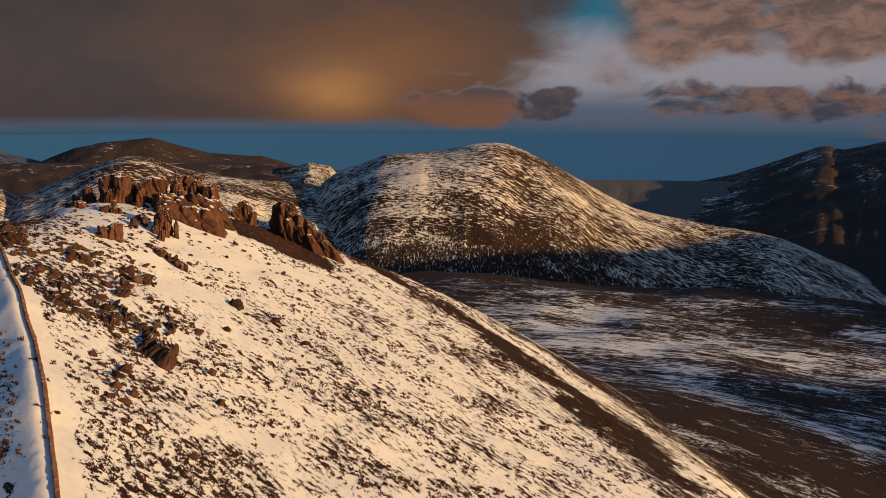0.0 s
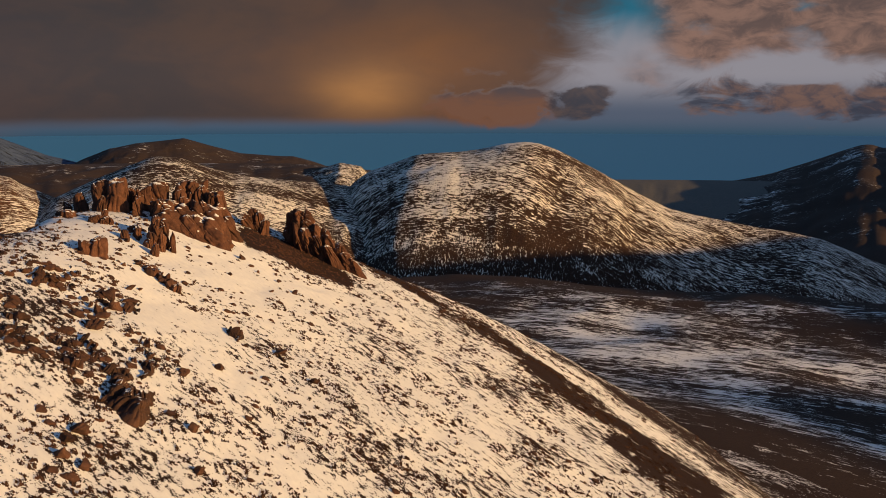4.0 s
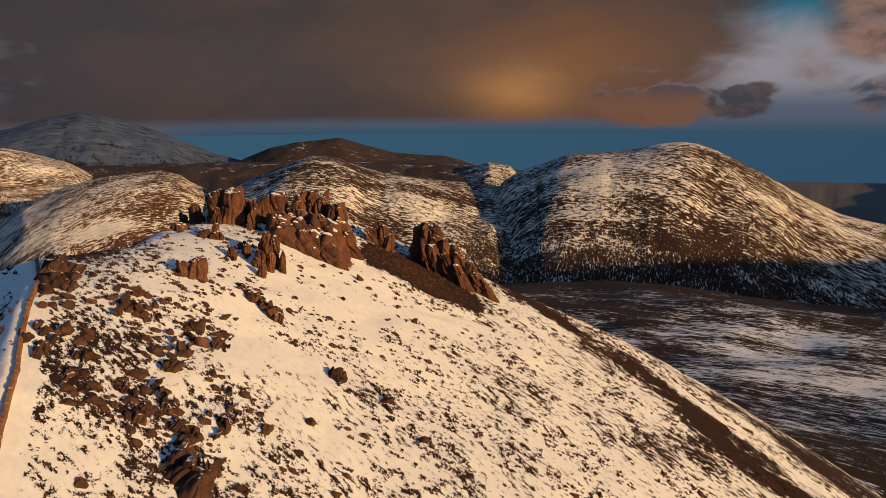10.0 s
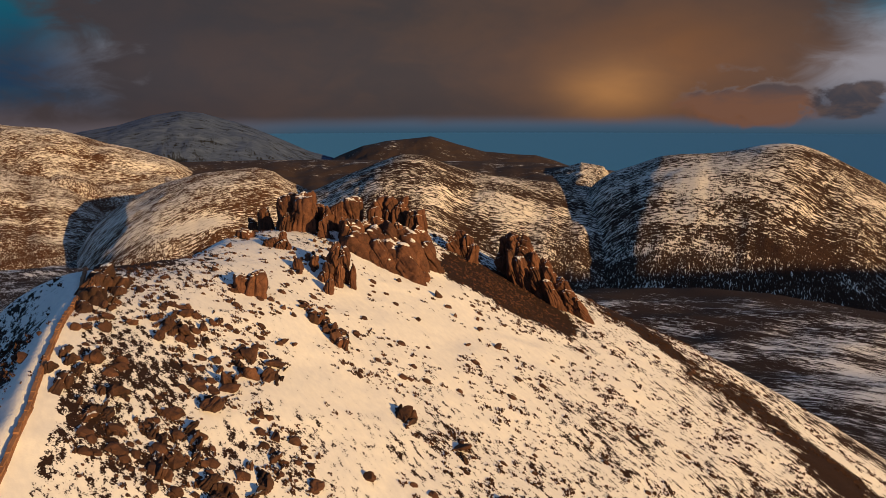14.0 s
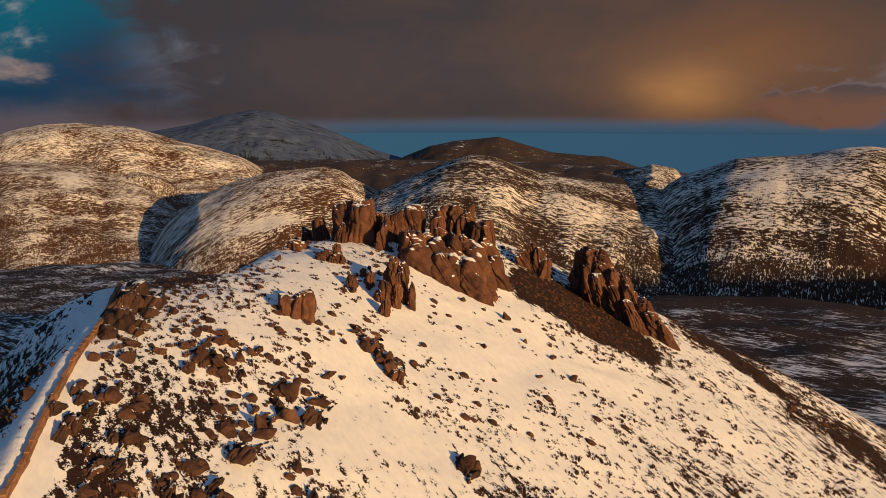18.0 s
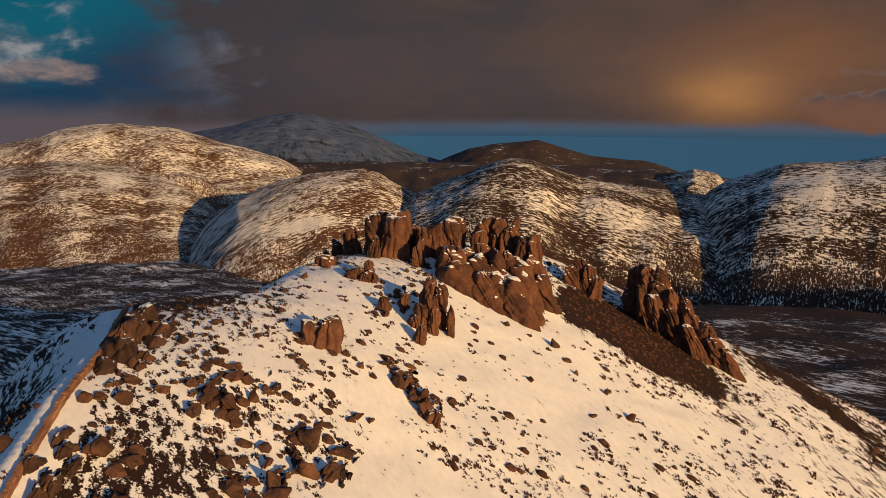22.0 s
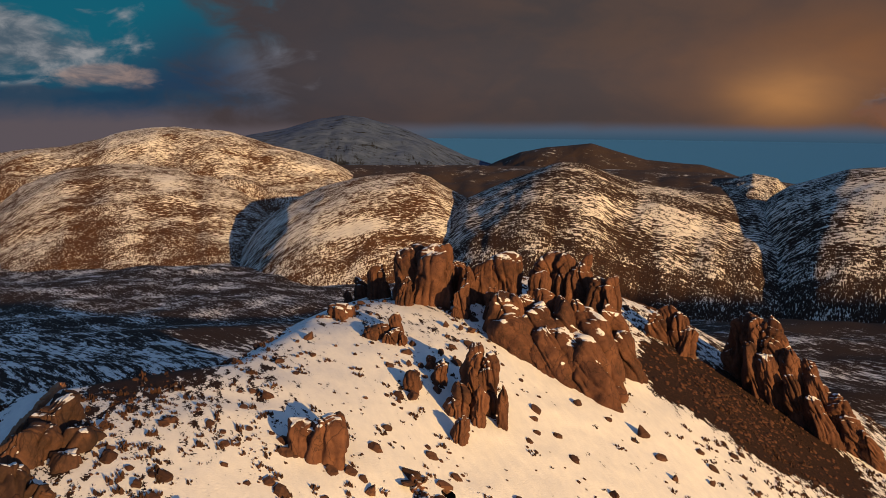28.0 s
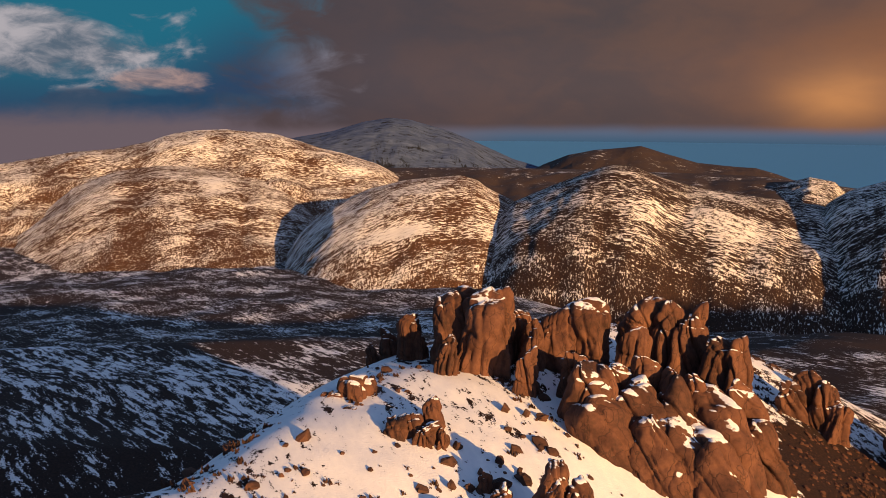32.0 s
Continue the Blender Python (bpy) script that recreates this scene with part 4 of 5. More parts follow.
loose(-62.44, 175.22, 0.69, 0.62, 345, 75)
loose(-61.37, 175.75, 1.03, 0.62, 52, 76)
loose(-63.27, 167.23, 0.80, 0.68, 119, 77)
loose(-60.49, 167.83, 0.67, 0.86, 186, 78)
loose(-62.25, 172.30, 0.66, 0.46, 253, 79)
loose(-70.77, 171.58, 0.49, 0.28, 320, 80)
loose(-70.20, 171.97, 0.49, 0.28, 27, 81)
loose(-70.43, 161.18, 1.03, 0.91, 94, 82)
loose(-70.65, 159.66, 0.42, 0.42, 161, 83)
loose(-68.38, 156.86, 0.34, 0.34, 228, 84)
loose(-67.62, 157.96, 0.62, 0.28, 295, 85)
loose(-65.18, 160.78, 0.34, 0.29, 2, 86)
loose(-66.32, 162.69, 0.33, 0.27, 69, 87)
loose(-60.68, 165.84, 0.54, 0.54, 136, 88)
loose(-61.09, 163.13, 0.63, 0.69, 203, 89)
loose(-60.35, 163.79, 0.58, 0.58, 270, 90)
loose(-59.18, 167.96, 0.55, 0.55, 337, 91)
loose(-75.70, 175.76, 0.54, 0.31, 44, 92)
loose(-72.68, 177.01, 0.61, 0.38, 111, 93)
loose(-67.54, 161.13, 0.35, 0.21, 178, 94)
crag_a = crag("granite_crag", -36.0, 102.3, "big dark jagged crag of broken granite slabs", "crag")
block(crag_a, -36.02, 102.27, -28.94, 3.42, 5.23, 64, 34, taper=0.36, jag=0.2, pitch=9, name="slab")
block(crag_a, -35.83, 104.09, -28.97, 2.46, 2.96, 12, 29, taper=0.36, jag=0.2, pitch=11, name="slab")
block(crag_a, -37.36, 104.75, -28.42, 2.47, 4.43, 7, 32, taper=0.36, jag=0.2, pitch=-6, name="slab")
block(crag_a, -38.96, 105.47, -28.49, 2.70, 4.78, 27, 39, taper=0.36, jag=0.2, pitch=11, name="slab")
block(crag_a, -39.50, 108.49, -28.69, 2.20, 2.87, 1, 32, taper=0.36, jag=0.2, pitch=-2, name="slab")
block(crag_a, -39.37, 109.63, -28.91, 1.89, 2.86, 61, 30, taper=0.36, jag=0.2, pitch=-4, name="slab")
block(crag_a, -40.17, 109.73, -28.53, 1.53, 2.32, 40, 28, taper=0.36, jag=0.2, pitch=8, name="slab")
block(crag_a, -40.97, 109.82, -28.18, 1.69, 2.81, 8, 28, taper=0.36, jag=0.2, pitch=5, name="slab")
block(crag_a, -35.32, 106.06, -30.92, 1.63, 2.20, 33, 32, taper=0.36, jag=0.2, pitch=14, name="slab")
block(crag_a, -35.18, 106.87, -30.98, 1.22, 1.61, 28, 24, taper=0.36, jag=0.2, pitch=14, name="slab")
block(crag_a, -35.91, 107.22, -30.69, 1.26, 1.83, 57, 28, taper=0.36, jag=0.2, pitch=1, name="slab")
crag_b = crag("granite_crag", -44.6, 108.5, "dark granite slabs running down the slope", "crag")
block(crag_b, -44.64, 108.53, -25.93, 1.87, 3.19, 59, 32, taper=0.36, jag=0.2, pitch=-4, name="slab")
block(crag_b, -44.94, 110.43, -26.05, 1.55, 2.54, 61, 30, taper=0.36, jag=0.2, pitch=7, name="slab")
block(crag_b, -46.28, 111.20, -25.25, 1.28, 1.63, 42, 27, taper=0.36, jag=0.2, pitch=11, name="slab")
block(crag_b, -47.69, 112.05, -25.02, 1.29, 2.07, 35, 31, taper=0.36, jag=0.2, pitch=13, name="slab")
block(crag_b, -43.87, 112.09, -26.70, 1.32, 2.23, 33, 39, taper=0.36, jag=0.2, pitch=9, name="slab")
block(crag_b, -44.14, 113.61, -26.65, 0.92, 1.58, 21, 24, taper=0.36, jag=0.2, pitch=4, name="slab")
block(crag_b, -45.08, 114.18, -26.11, 1.02, 1.49, 15, 28, taper=0.36, jag=0.2, pitch=3, name="slab")
block(crag_b, -46.17, 114.99, -25.43, 1.23, 1.94, 3, 35, taper=0.36, jag=0.2, pitch=9, name="slab")
crag_c = crag("granite_crag", -37.8, 111.7, "broken dark granite slabs among heather", "crag")
block(crag_c, -37.84, 111.73, -29.00, 1.80, 2.53, -3, 32, taper=0.36, jag=0.2, pitch=-3, name="slab")
block(crag_c, -37.85, 113.41, -28.99, 1.57, 2.26, 59, 23, taper=0.36, jag=0.2, pitch=15, name="slab")
block(crag_c, -38.79, 113.64, -28.62, 1.42, 2.35, 62, 39, taper=0.36, jag=0.2, pitch=-5, name="slab")
block(crag_c, -39.84, 114.04, -28.32, 1.20, 1.46, 40, 31, taper=0.36, jag=0.2, pitch=9, name="slab")
block(crag_c, -38.19, 115.15, -29.14, 1.07, 1.46, 59, 35, taper=0.36, jag=0.2, pitch=-6, name="slab")
block(crag_c, -38.21, 116.23, -29.02, 0.72, 0.99, 21, 36, taper=0.36, jag=0.2, pitch=2, name="slab")
block(crag_c, -39.17, 117.16, -28.58, 0.99, 1.51, 5, 28, taper=0.36, jag=0.2, pitch=11, name="slab")
block(crag_c, -39.98, 117.79, -28.60, 1.01, 1.30, 44, 37, taper=0.36, jag=0.2, pitch=-4, name="slab")
crag_d = crag("granite_crag", -56.7, 113.0, "dark split rocks beside the stone wall", "crag")
block(crag_d, -56.65, 112.98, -21.75, 1.50, 2.52, 52, 27, taper=0.36, jag=0.2, pitch=4, name="slab")
block(crag_d, -57.22, 114.69, -21.53, 1.14, 1.59, 26, 39, taper=0.36, jag=0.2, pitch=14, name="slab")
block(crag_d, -58.56, 115.58, -21.08, 1.42, 1.78, 10, 31, taper=0.36, jag=0.2, pitch=13, name="slab")
block(crag_d, -59.99, 116.54, -20.73, 1.40, 2.49, 14, 24, taper=0.36, jag=0.2, pitch=1, name="slab")
block(crag_d, -57.55, 117.09, -22.11, 1.18, 1.64, 11, 28, taper=0.36, jag=0.2, pitch=-5, name="slab")
block(crag_d, -58.52, 119.24, -21.64, 0.96, 1.41, 46, 32, taper=0.36, jag=0.2, pitch=15, name="slab")
crag_e = crag("granite_crag", -51.5, 111.4, "low dark rocks near the wall", "crag")
block(crag_e, -51.54, 111.35, -24.03, 1.58, 2.68, 25, 38, taper=0.36, jag=0.2, pitch=-2, name="slab")
block(crag_e, -51.71, 112.68, -23.95, 1.21, 1.70, 63, 37, taper=0.36, jag=0.2, pitch=-2, name="slab")
block(crag_e, -52.82, 113.23, -23.74, 1.14, 1.96, 25, 28, taper=0.36, jag=0.2, pitch=-0, name="slab")
block(crag_e, -53.80, 113.60, -23.20, 1.10, 1.48, 41, 24, taper=0.36, jag=0.2, pitch=5, name="slab")
crag_f = crag("granite_crag", -49.5, 128.3, "scattered cluster of low granite slabs", "crag")
block(crag_f, -49.47, 128.26, -24.90, 1.71, 2.44, 61, 21, taper=0.36, jag=0.2, pitch=6, name="slab")
block(crag_f, -49.79, 130.35, -24.76, 1.42, 2.48, 30, 35, taper=0.36, jag=0.2, pitch=15, name="slab")
block(crag_f, -51.10, 131.28, -24.23, 1.50, 2.65, 28, 33, taper=0.36, jag=0.2, pitch=-2, name="slab")
block(crag_f, -48.23, 130.95, -25.73, 1.27, 2.18, 34, 26, taper=0.36, jag=0.2, pitch=-3, name="slab")
block(crag_f, -49.00, 133.66, -25.45, 0.92, 1.23, 20, 21, taper=0.36, jag=0.2, pitch=12, name="slab")
block(crag_f, -45.94, 129.85, -26.48, 1.31, 2.02, 37, 23, taper=0.36, jag=0.2, pitch=-4, name="slab")
block(crag_f, -46.30, 131.85, -26.14, 0.92, 1.16, 22, 38, taper=0.36, jag=0.2, pitch=7, name="slab")
block(crag_f, -47.41, 132.85, -25.72, 0.87, 1.25, 4, 27, taper=0.36, jag=0.2, pitch=7, name="slab")
block(crag_f, -48.39, 127.00, -25.70, 1.23, 1.95, 37, 25, taper=0.36, jag=0.2, pitch=3, name="slab")
block(crag_f, -48.99, 129.22, -25.45, 0.88, 1.36, 25, 37, taper=0.36, jag=0.2, pitch=-2, name="slab")
crag_g = crag("granite_crag", -46.7, 122.1, "long low granite slab in the snow", "crag")
block(crag_g, -46.69, 122.11, -26.35, 1.90, 3.04, -0, 27, taper=0.36, jag=0.2, pitch=9, name="slab")
block(crag_g, -46.77, 123.91, -26.32, 1.37, 2.12, 23, 38, taper=0.36, jag=0.2, pitch=13, name="slab")
block(crag_g, -47.96, 124.46, -25.83, 1.71, 2.25, 40, 29, taper=0.36, jag=0.2, pitch=5, name="slab")
crag_h = crag("granite_crag", -45.7, 144.3, "reddish granite rib running down the snow", "crag")
block(crag_h, -45.73, 144.34, -26.19, 1.62, 2.86, 48, 22, taper=0.36, jag=0.2, pitch=14, name="slab")
block(crag_h, -45.84, 146.23, -26.28, 1.38, 2.25, 24, 31, taper=0.36, jag=0.2, pitch=7, name="slab")
block(crag_h, -46.75, 146.41, -25.90, 1.14, 1.66, -4, 34, taper=0.36, jag=0.2, pitch=1, name="slab")
block(crag_h, -47.85, 146.95, -25.18, 1.30, 2.24, 11, 28, taper=0.36, jag=0.2, pitch=7, name="slab")
block(crag_h, -49.05, 146.47, -25.31, 1.26, 2.11, 15, 22, taper=0.36, jag=0.2, pitch=10, name="slab")
block(crag_h, -49.35, 148.28, -25.21, 1.01, 1.55, 46, 21, taper=0.36, jag=0.2, pitch=8, name="slab")
block(crag_h, -50.25, 148.79, -24.72, 0.92, 1.14, 30, 39, taper=0.36, jag=0.2, pitch=1, name="slab")
block(crag_h, -51.74, 147.68, -24.36, 1.14, 1.95, 60, 30, taper=0.36, jag=0.2, pitch=14, name="slab")
block(crag_h, -52.28, 149.76, -24.14, 1.05, 1.78, 5, 37, taper=0.36, jag=0.2, pitch=3, name="slab")
crag_j = crag("granite_crag", -27.6, 133.5, "low weathered slab with heather", "crag")
block(crag_j, -27.62, 133.47, -34.00, 1.54, 2.37, 42, 29, taper=0.36, jag=0.2, pitch=-4, name="slab")
block(crag_j, -27.49, 135.50, -34.06, 1.14, 1.84, 48, 31, taper=0.36, jag=0.2, pitch=-0, name="slab")
block(crag_j, -28.43, 136.28, -33.68, 1.33, 1.64, 27, 28, taper=0.36, jag=0.2, pitch=4, name="slab")
crag_k = crag("granite_crag", -57.5, 131.4, "low granite blocks among heather", "crag")
block(crag_k, -57.49, 131.37, -22.09, 1.48, 2.21, 40, 40, taper=0.36, jag=0.2, pitch=-6, name="slab")
block(crag_k, -57.99, 133.35, -21.80, 1.19, 1.87, 57, 30, taper=0.36, jag=0.2, pitch=7, name="slab")
block(crag_k, -59.21, 134.21, -21.34, 1.20, 2.09, 20, 34, taper=0.36, jag=0.2, pitch=8, name="slab")
block(crag_k, -54.71, 131.84, -22.89, 1.31, 2.20, 45, 30, taper=0.36, jag=0.2, pitch=7, name="slab")
block(crag_k, -55.54, 134.36, -22.45, 1.22, 1.93, 23, 36, taper=0.36, jag=0.2, pitch=13, name="slab")
block(crag_k, -56.89, 135.65, -22.05, 0.99, 1.59, 16, 22, taper=0.36, jag=0.2, pitch=0, name="slab")
crag_n = crag("granite_crag", -56.3, 111.0, "dark rock ribs close to the wall", "crag")
block(crag_n, -56.33, 110.97, -21.72, 1.45, 2.18, 54, 33, taper=0.36, jag=0.2, pitch=6, name="slab")
block(crag_n, -56.98, 112.34, -21.40, 1.35, 2.40, 62, 36, taper=0.36, jag=0.2, pitch=11, name="slab")
block(crag_n, -58.42, 112.97, -21.16, 1.36, 1.90, 15, 21, taper=0.36, jag=0.2, pitch=15, name="slab")
block(crag_n, -59.99, 113.69, -20.80, 1.19, 1.51, 50, 33, taper=0.36, jag=0.2, pitch=12, name="slab")
block(crag_n, -56.95, 114.19, -22.32, 1.18, 1.66, 61, 24, taper=0.36, jag=0.2, pitch=1, name="slab")
block(crag_n, -57.11, 115.00, -22.26, 0.81, 1.23, 42, 25, taper=0.36, jag=0.2, pitch=13, name="slab")
block(crag_n, -57.90, 115.17, -21.97, 0.91, 1.24, 57, 35, taper=0.36, jag=0.2, pitch=-2, name="slab")
crag_o = crag("granite_crag", -46.2, 119.5, "broad dark slab lying in the snow", "crag")
block(crag_o, -46.22, 119.54, -26.51, 1.89, 3.13, 8, 30, taper=0.36, jag=0.2, pitch=-4, name="slab")
block(crag_o, -46.18, 120.85, -26.36, 1.75, 2.34, 60, 35, taper=0.36, jag=0.2, pitch=-4, name="slab")
block(crag_o, -46.98, 120.62, -26.09, 1.38, 2.24, 26, 23, taper=0.36, jag=0.2, pitch=5, name="slab")
block(crag_o, -48.10, 120.79, -25.67, 1.66, 2.18, 24, 35, taper=0.36, jag=0.2, pitch=4, name="slab")
crag_p = crag("granite_crag", -48.0, 124.2, "cluster of pointed granite slabs", "crag")
block(crag_p, -47.97, 124.22, -25.36, 1.60, 2.09, 49, 36, taper=0.36, jag=0.2, pitch=14, name="slab")
block(crag_p, -48.06, 125.57, -25.25, 1.18, 1.83, 21, 21, taper=0.36, jag=0.2, pitch=9, name="slab")
block(crag_p, -49.08, 125.84, -24.97, 1.49, 2.06, 24, 30, taper=0.36, jag=0.2, pitch=16, name="slab")
block(crag_p, -49.96, 125.90, -24.69, 1.26, 1.89, 17, 26, taper=0.36, jag=0.2, pitch=12, name="slab")
block(crag_p, -45.98, 126.81, -26.05, 0.91, 1.29, 32, 38, taper=0.36, jag=0.2, pitch=10, name="slab")
block(crag_p, -46.20, 127.90, -25.92, 0.71, 1.23, 30, 24, taper=0.36, jag=0.2, pitch=12, name="slab")
block(crag_p, -47.04, 128.50, -25.69, 0.83, 1.40, -1, 32, taper=0.36, jag=0.2, pitch=12, name="slab")
block(crag_p, -47.83, 129.00, -25.59, 0.68, 1.18, 53, 27, taper=0.36, jag=0.2, pitch=7, name="slab")
block(crag_p, -45.28, 128.10, -26.55, 1.01, 1.41, 45, 35, taper=0.36, jag=0.2, pitch=13, name="slab")
block(crag_p, -45.45, 129.25, -26.21, 0.85, 1.11, 47, 40, taper=0.36, jag=0.2, pitch=14, name="slab")
block(crag_p, -46.32, 129.83, -25.81, 0.89, 1.31, 19, 33, taper=0.36, jag=0.2, pitch=7, name="slab")
block(crag_p, -47.13, 130.30, -25.77, 0.68, 1.06, 2, 21, taper=0.36, jag=0.2, pitch=2, name="slab")
block(crag_p, -48.77, 128.36, -25.54, 0.94, 1.36, 47, 29, taper=0.36, jag=0.2, pitch=-6, name="slab")
block(crag_p, -49.48, 130.18, -25.26, 0.87, 1.04, 30, 37, taper=0.36, jag=0.2, pitch=15, name="slab")
crag_q = crag("granite_crag", -33.5, 133.4, "leaning granite boulder with a lit side", "crag")
block(crag_q, -33.53, 133.35, -31.30, 1.67, 2.08, 45, 37, taper=0.36, jag=0.2, pitch=14, name="slab")
block(crag_q, -33.39, 135.04, -31.03, 1.48, 2.49, -11, 24, taper=0.36, jag=0.2, pitch=-5, name="slab")
block(crag_q, -34.20, 135.05, -30.64, 1.10, 1.98, 25, 23, taper=0.36, jag=0.2, pitch=-3, name="slab")
block(crag_q, -35.24, 135.60, -30.24, 1.55, 2.40, 38, 32, taper=0.36, jag=0.2, pitch=10, name="slab")
crag_t = crag("granite_crag", -57.0, 129.1, "low granite blocks beside the path", "crag")
block(crag_t, -57.03, 129.08, -21.85, 1.60, 2.34, 9, 22, taper=0.36, jag=0.2, pitch=8, name="slab")
block(crag_t, -57.01, 130.16, -22.13, 1.07, 1.84, 69, 22, taper=0.36, jag=0.2, pitch=-1, name="slab")
block(crag_t, -58.03, 130.38, -21.51, 1.50, 2.37, 37, 36, taper=0.36, jag=0.2, pitch=5, name="slab")
block(crag_t, -59.09, 130.63, -21.22, 1.51, 2.39, 12, 34, taper=0.36, jag=0.2, pitch=-3, name="slab")
block(crag_t, -56.28, 132.26, -22.56, 1.01, 1.74, 42, 31, taper=0.36, jag=0.2, pitch=9, name="slab")
block(crag_t, -56.86, 133.78, -22.31, 0.91, 1.12, 5, 22, taper=0.36, jag=0.2, pitch=16, name="slab")
block(crag_t, -54.24, 129.89, -23.33, 1.05, 1.50, 45, 22, taper=0.36, jag=0.2, pitch=3, name="slab")
block(crag_t, -54.78, 131.40, -23.08, 0.78, 1.01, 70, 21, taper=0.36, jag=0.2, pitch=-4, name="slab")
block(crag_t, -59.10, 128.65, -21.61, 0.95, 1.70, 24, 34, taper=0.36, jag=0.2, pitch=9, name="slab")
block(crag_t, -59.57, 129.86, -21.47, 0.72, 1.19, 11, 20, taper=0.36, jag=0.2, pitch=3, name="slab")
crag_u = crag("granite_crag", -63.8, 124.9, "flat stones near the stone wall", "crag")
block(crag_u, -63.80, 124.92, -20.46, 1.87, 2.32, 16, 30, taper=0.36, jag=0.2, pitch=15, name="slab")
block(crag_u, -63.91, 126.12, -20.44, 1.58, 2.24, 57, 22, taper=0.36, jag=0.2, pitch=-2, name="slab")
block(crag_u, -65.09, 126.29, -20.24, 1.26, 1.93, 70, 21, taper=0.36, jag=0.2, pitch=-3, name="slab")
block(crag_u, -64.63, 128.42, -20.31, 1.73, 2.50, 30, 40, taper=0.36, jag=0.2, pitch=2, name="slab")
block(crag_u, -64.78, 129.62, -20.29, 1.57, 2.16, 19, 37, taper=0.36, jag=0.2, pitch=-6, name="slab")
block(crag_u, -65.90, 129.83, -20.12, 1.20, 1.45, 53, 20, taper=0.36, jag=0.2, pitch=0, name="slab")
crag_v = crag("granite_crag", -52.3, 110.7, "dark rocks at the foot of the wall", "crag")
block(crag_v, -52.30, 110.71, -24.10, 1.70, 2.72, 20, 31, taper=0.36, jag=0.2, pitch=10, name="slab")
block(crag_v, -52.23, 111.57, -24.14, 1.12, 1.60, 16, 32, taper=0.36, jag=0.2, pitch=-4, name="slab")
block(crag_v, -53.06, 111.50, -23.80, 1.44, 2.47, 45, 37, taper=0.36, jag=0.2, pitch=2, name="slab")
block(crag_v, -53.92, 111.46, -23.43, 1.35, 2.18, 33, 21, taper=0.36, jag=0.2, pitch=9, name="slab")
block(crag_v, -48.00, 111.35, -25.60, 1.27, 2.19, 51, 36, taper=0.36, jag=0.2, pitch=-2, name="slab")
block(crag_v, -47.93, 112.04, -25.73, 0.94, 1.32, 31, 33, taper=0.36, jag=0.2, pitch=12, name="slab")
block(crag_v, -48.75, 112.22, -25.30, 1.02, 1.58, 57, 32, taper=0.36, jag=0.2, pitch=-3, name="slab")
block(crag_v, -49.59, 112.42, -25.12, 1.15, 1.57, 46, 34, taper=0.36, jag=0.2, pitch=14, name="slab")
block(crag_v, -45.54, 113.24, -26.81, 1.08, 1.32, 48, 31, taper=0.36, jag=0.2, pitch=10, name="slab")
block(crag_v, -45.64, 114.07, -26.61, 0.75, 0.93, 14, 24, taper=0.36, jag=0.2, pitch=-4, name="slab")
block(crag_v, -46.38, 114.31, -26.34, 0.72, 1.28, 34, 23, taper=0.36, jag=0.2, pitch=1, name="slab")
block(crag_v, -52.56, 114.48, -24.02, 1.35, 2.20, 53, 32, taper=0.36, jag=0.2, pitch=16, name="slab")
block(crag_v, -52.62, 115.34, -24.00, 0.98, 1.41, 60, 27, taper=0.36, jag=0.2, pitch=12, name="slab")
block(crag_v, -53.26, 115.27, -23.74, 0.99, 1.31, 62, 30, taper=0.36, jag=0.2, pitch=-1, name="slab")
boulder_big = crag("granite_boulder", -56.7, 143.9, "big split granite boulder alone in the snow", "boulder")
block(boulder_big, -58.40, 145.29, -20.25, 3.30, 3.60, 30.9, -6, taper=0.5)
block(boulder_big, -57.55, 145.90, -19.85, 3.50, 3.80, 25.9, 8, taper=0.5)
outcrop = crag("granite_outcrop", -67.8, 129.7, "wedge-shaped granite outcrop beside the stone wall", "outcrop")
for x, y, top, w, depth, turn, lean, pitch in ((-67.6, 128.6, -18.9, 4.6, 6.2, 38, 24, 14), (-69.4, 131.8, -18.0, 4.8, 6.4, 34, 20, 12), (-71.4, 134.8, -17.8, 4.4, 5.0, 40, 16, 6), (-66.4, 126.2, -19.9, 2.8, 4.2, 52, 28, 10), (-69.0, 134.6, -18.7, 3.4, 4.0, 28, 26, 6), (-73.4, 137.2, -18.6, 3.4, 3.8, 44, 20, 4), (-65.6, 129.8, -20.0, 1.9, 2.6, 20, 24, 8), (-66.9, 132.6, -19.7, 2.2, 2.8, 62, 22, 4), (-75.4, 139.6, -19.3, 2.8, 3.2, 55, 22, 2), (-69.6, 138.4, -19.9, 2.4, 3.0, 35, 26, 6), (-71.6, 141.0, -19.9, 2.6, 3.4, 50, 24, 4)):
    block(outcrop, x, y, top, w, depth, turn, lean, taper=0.5, jag=0.06, pitch=pitch, name="slab")
# the red rib below the tor
for x, y, top, w, turn in ((-52.9, 145.6, -23.9, 1.3, 20), (-51.8, 147.8, -23.9, 1.6, 50), (-50.6, 147.0, -24.2, 1.7, 35), (-49.5, 146.3, -24.5, 1.9, 25), (-48.4, 145.7, -25.1, 1.8, 45), (-47.3, 144.9, -25.3, 2.1, 30), (-46.3, 144.2, -25.7, 2.2, 40), (-45.3, 143.6, -26.2, 1.9, 20)):
    block(crag_low, x, y, top, w, w * 1.2, turn, 22, taper=0.35, jag=0.05, pitch=10)

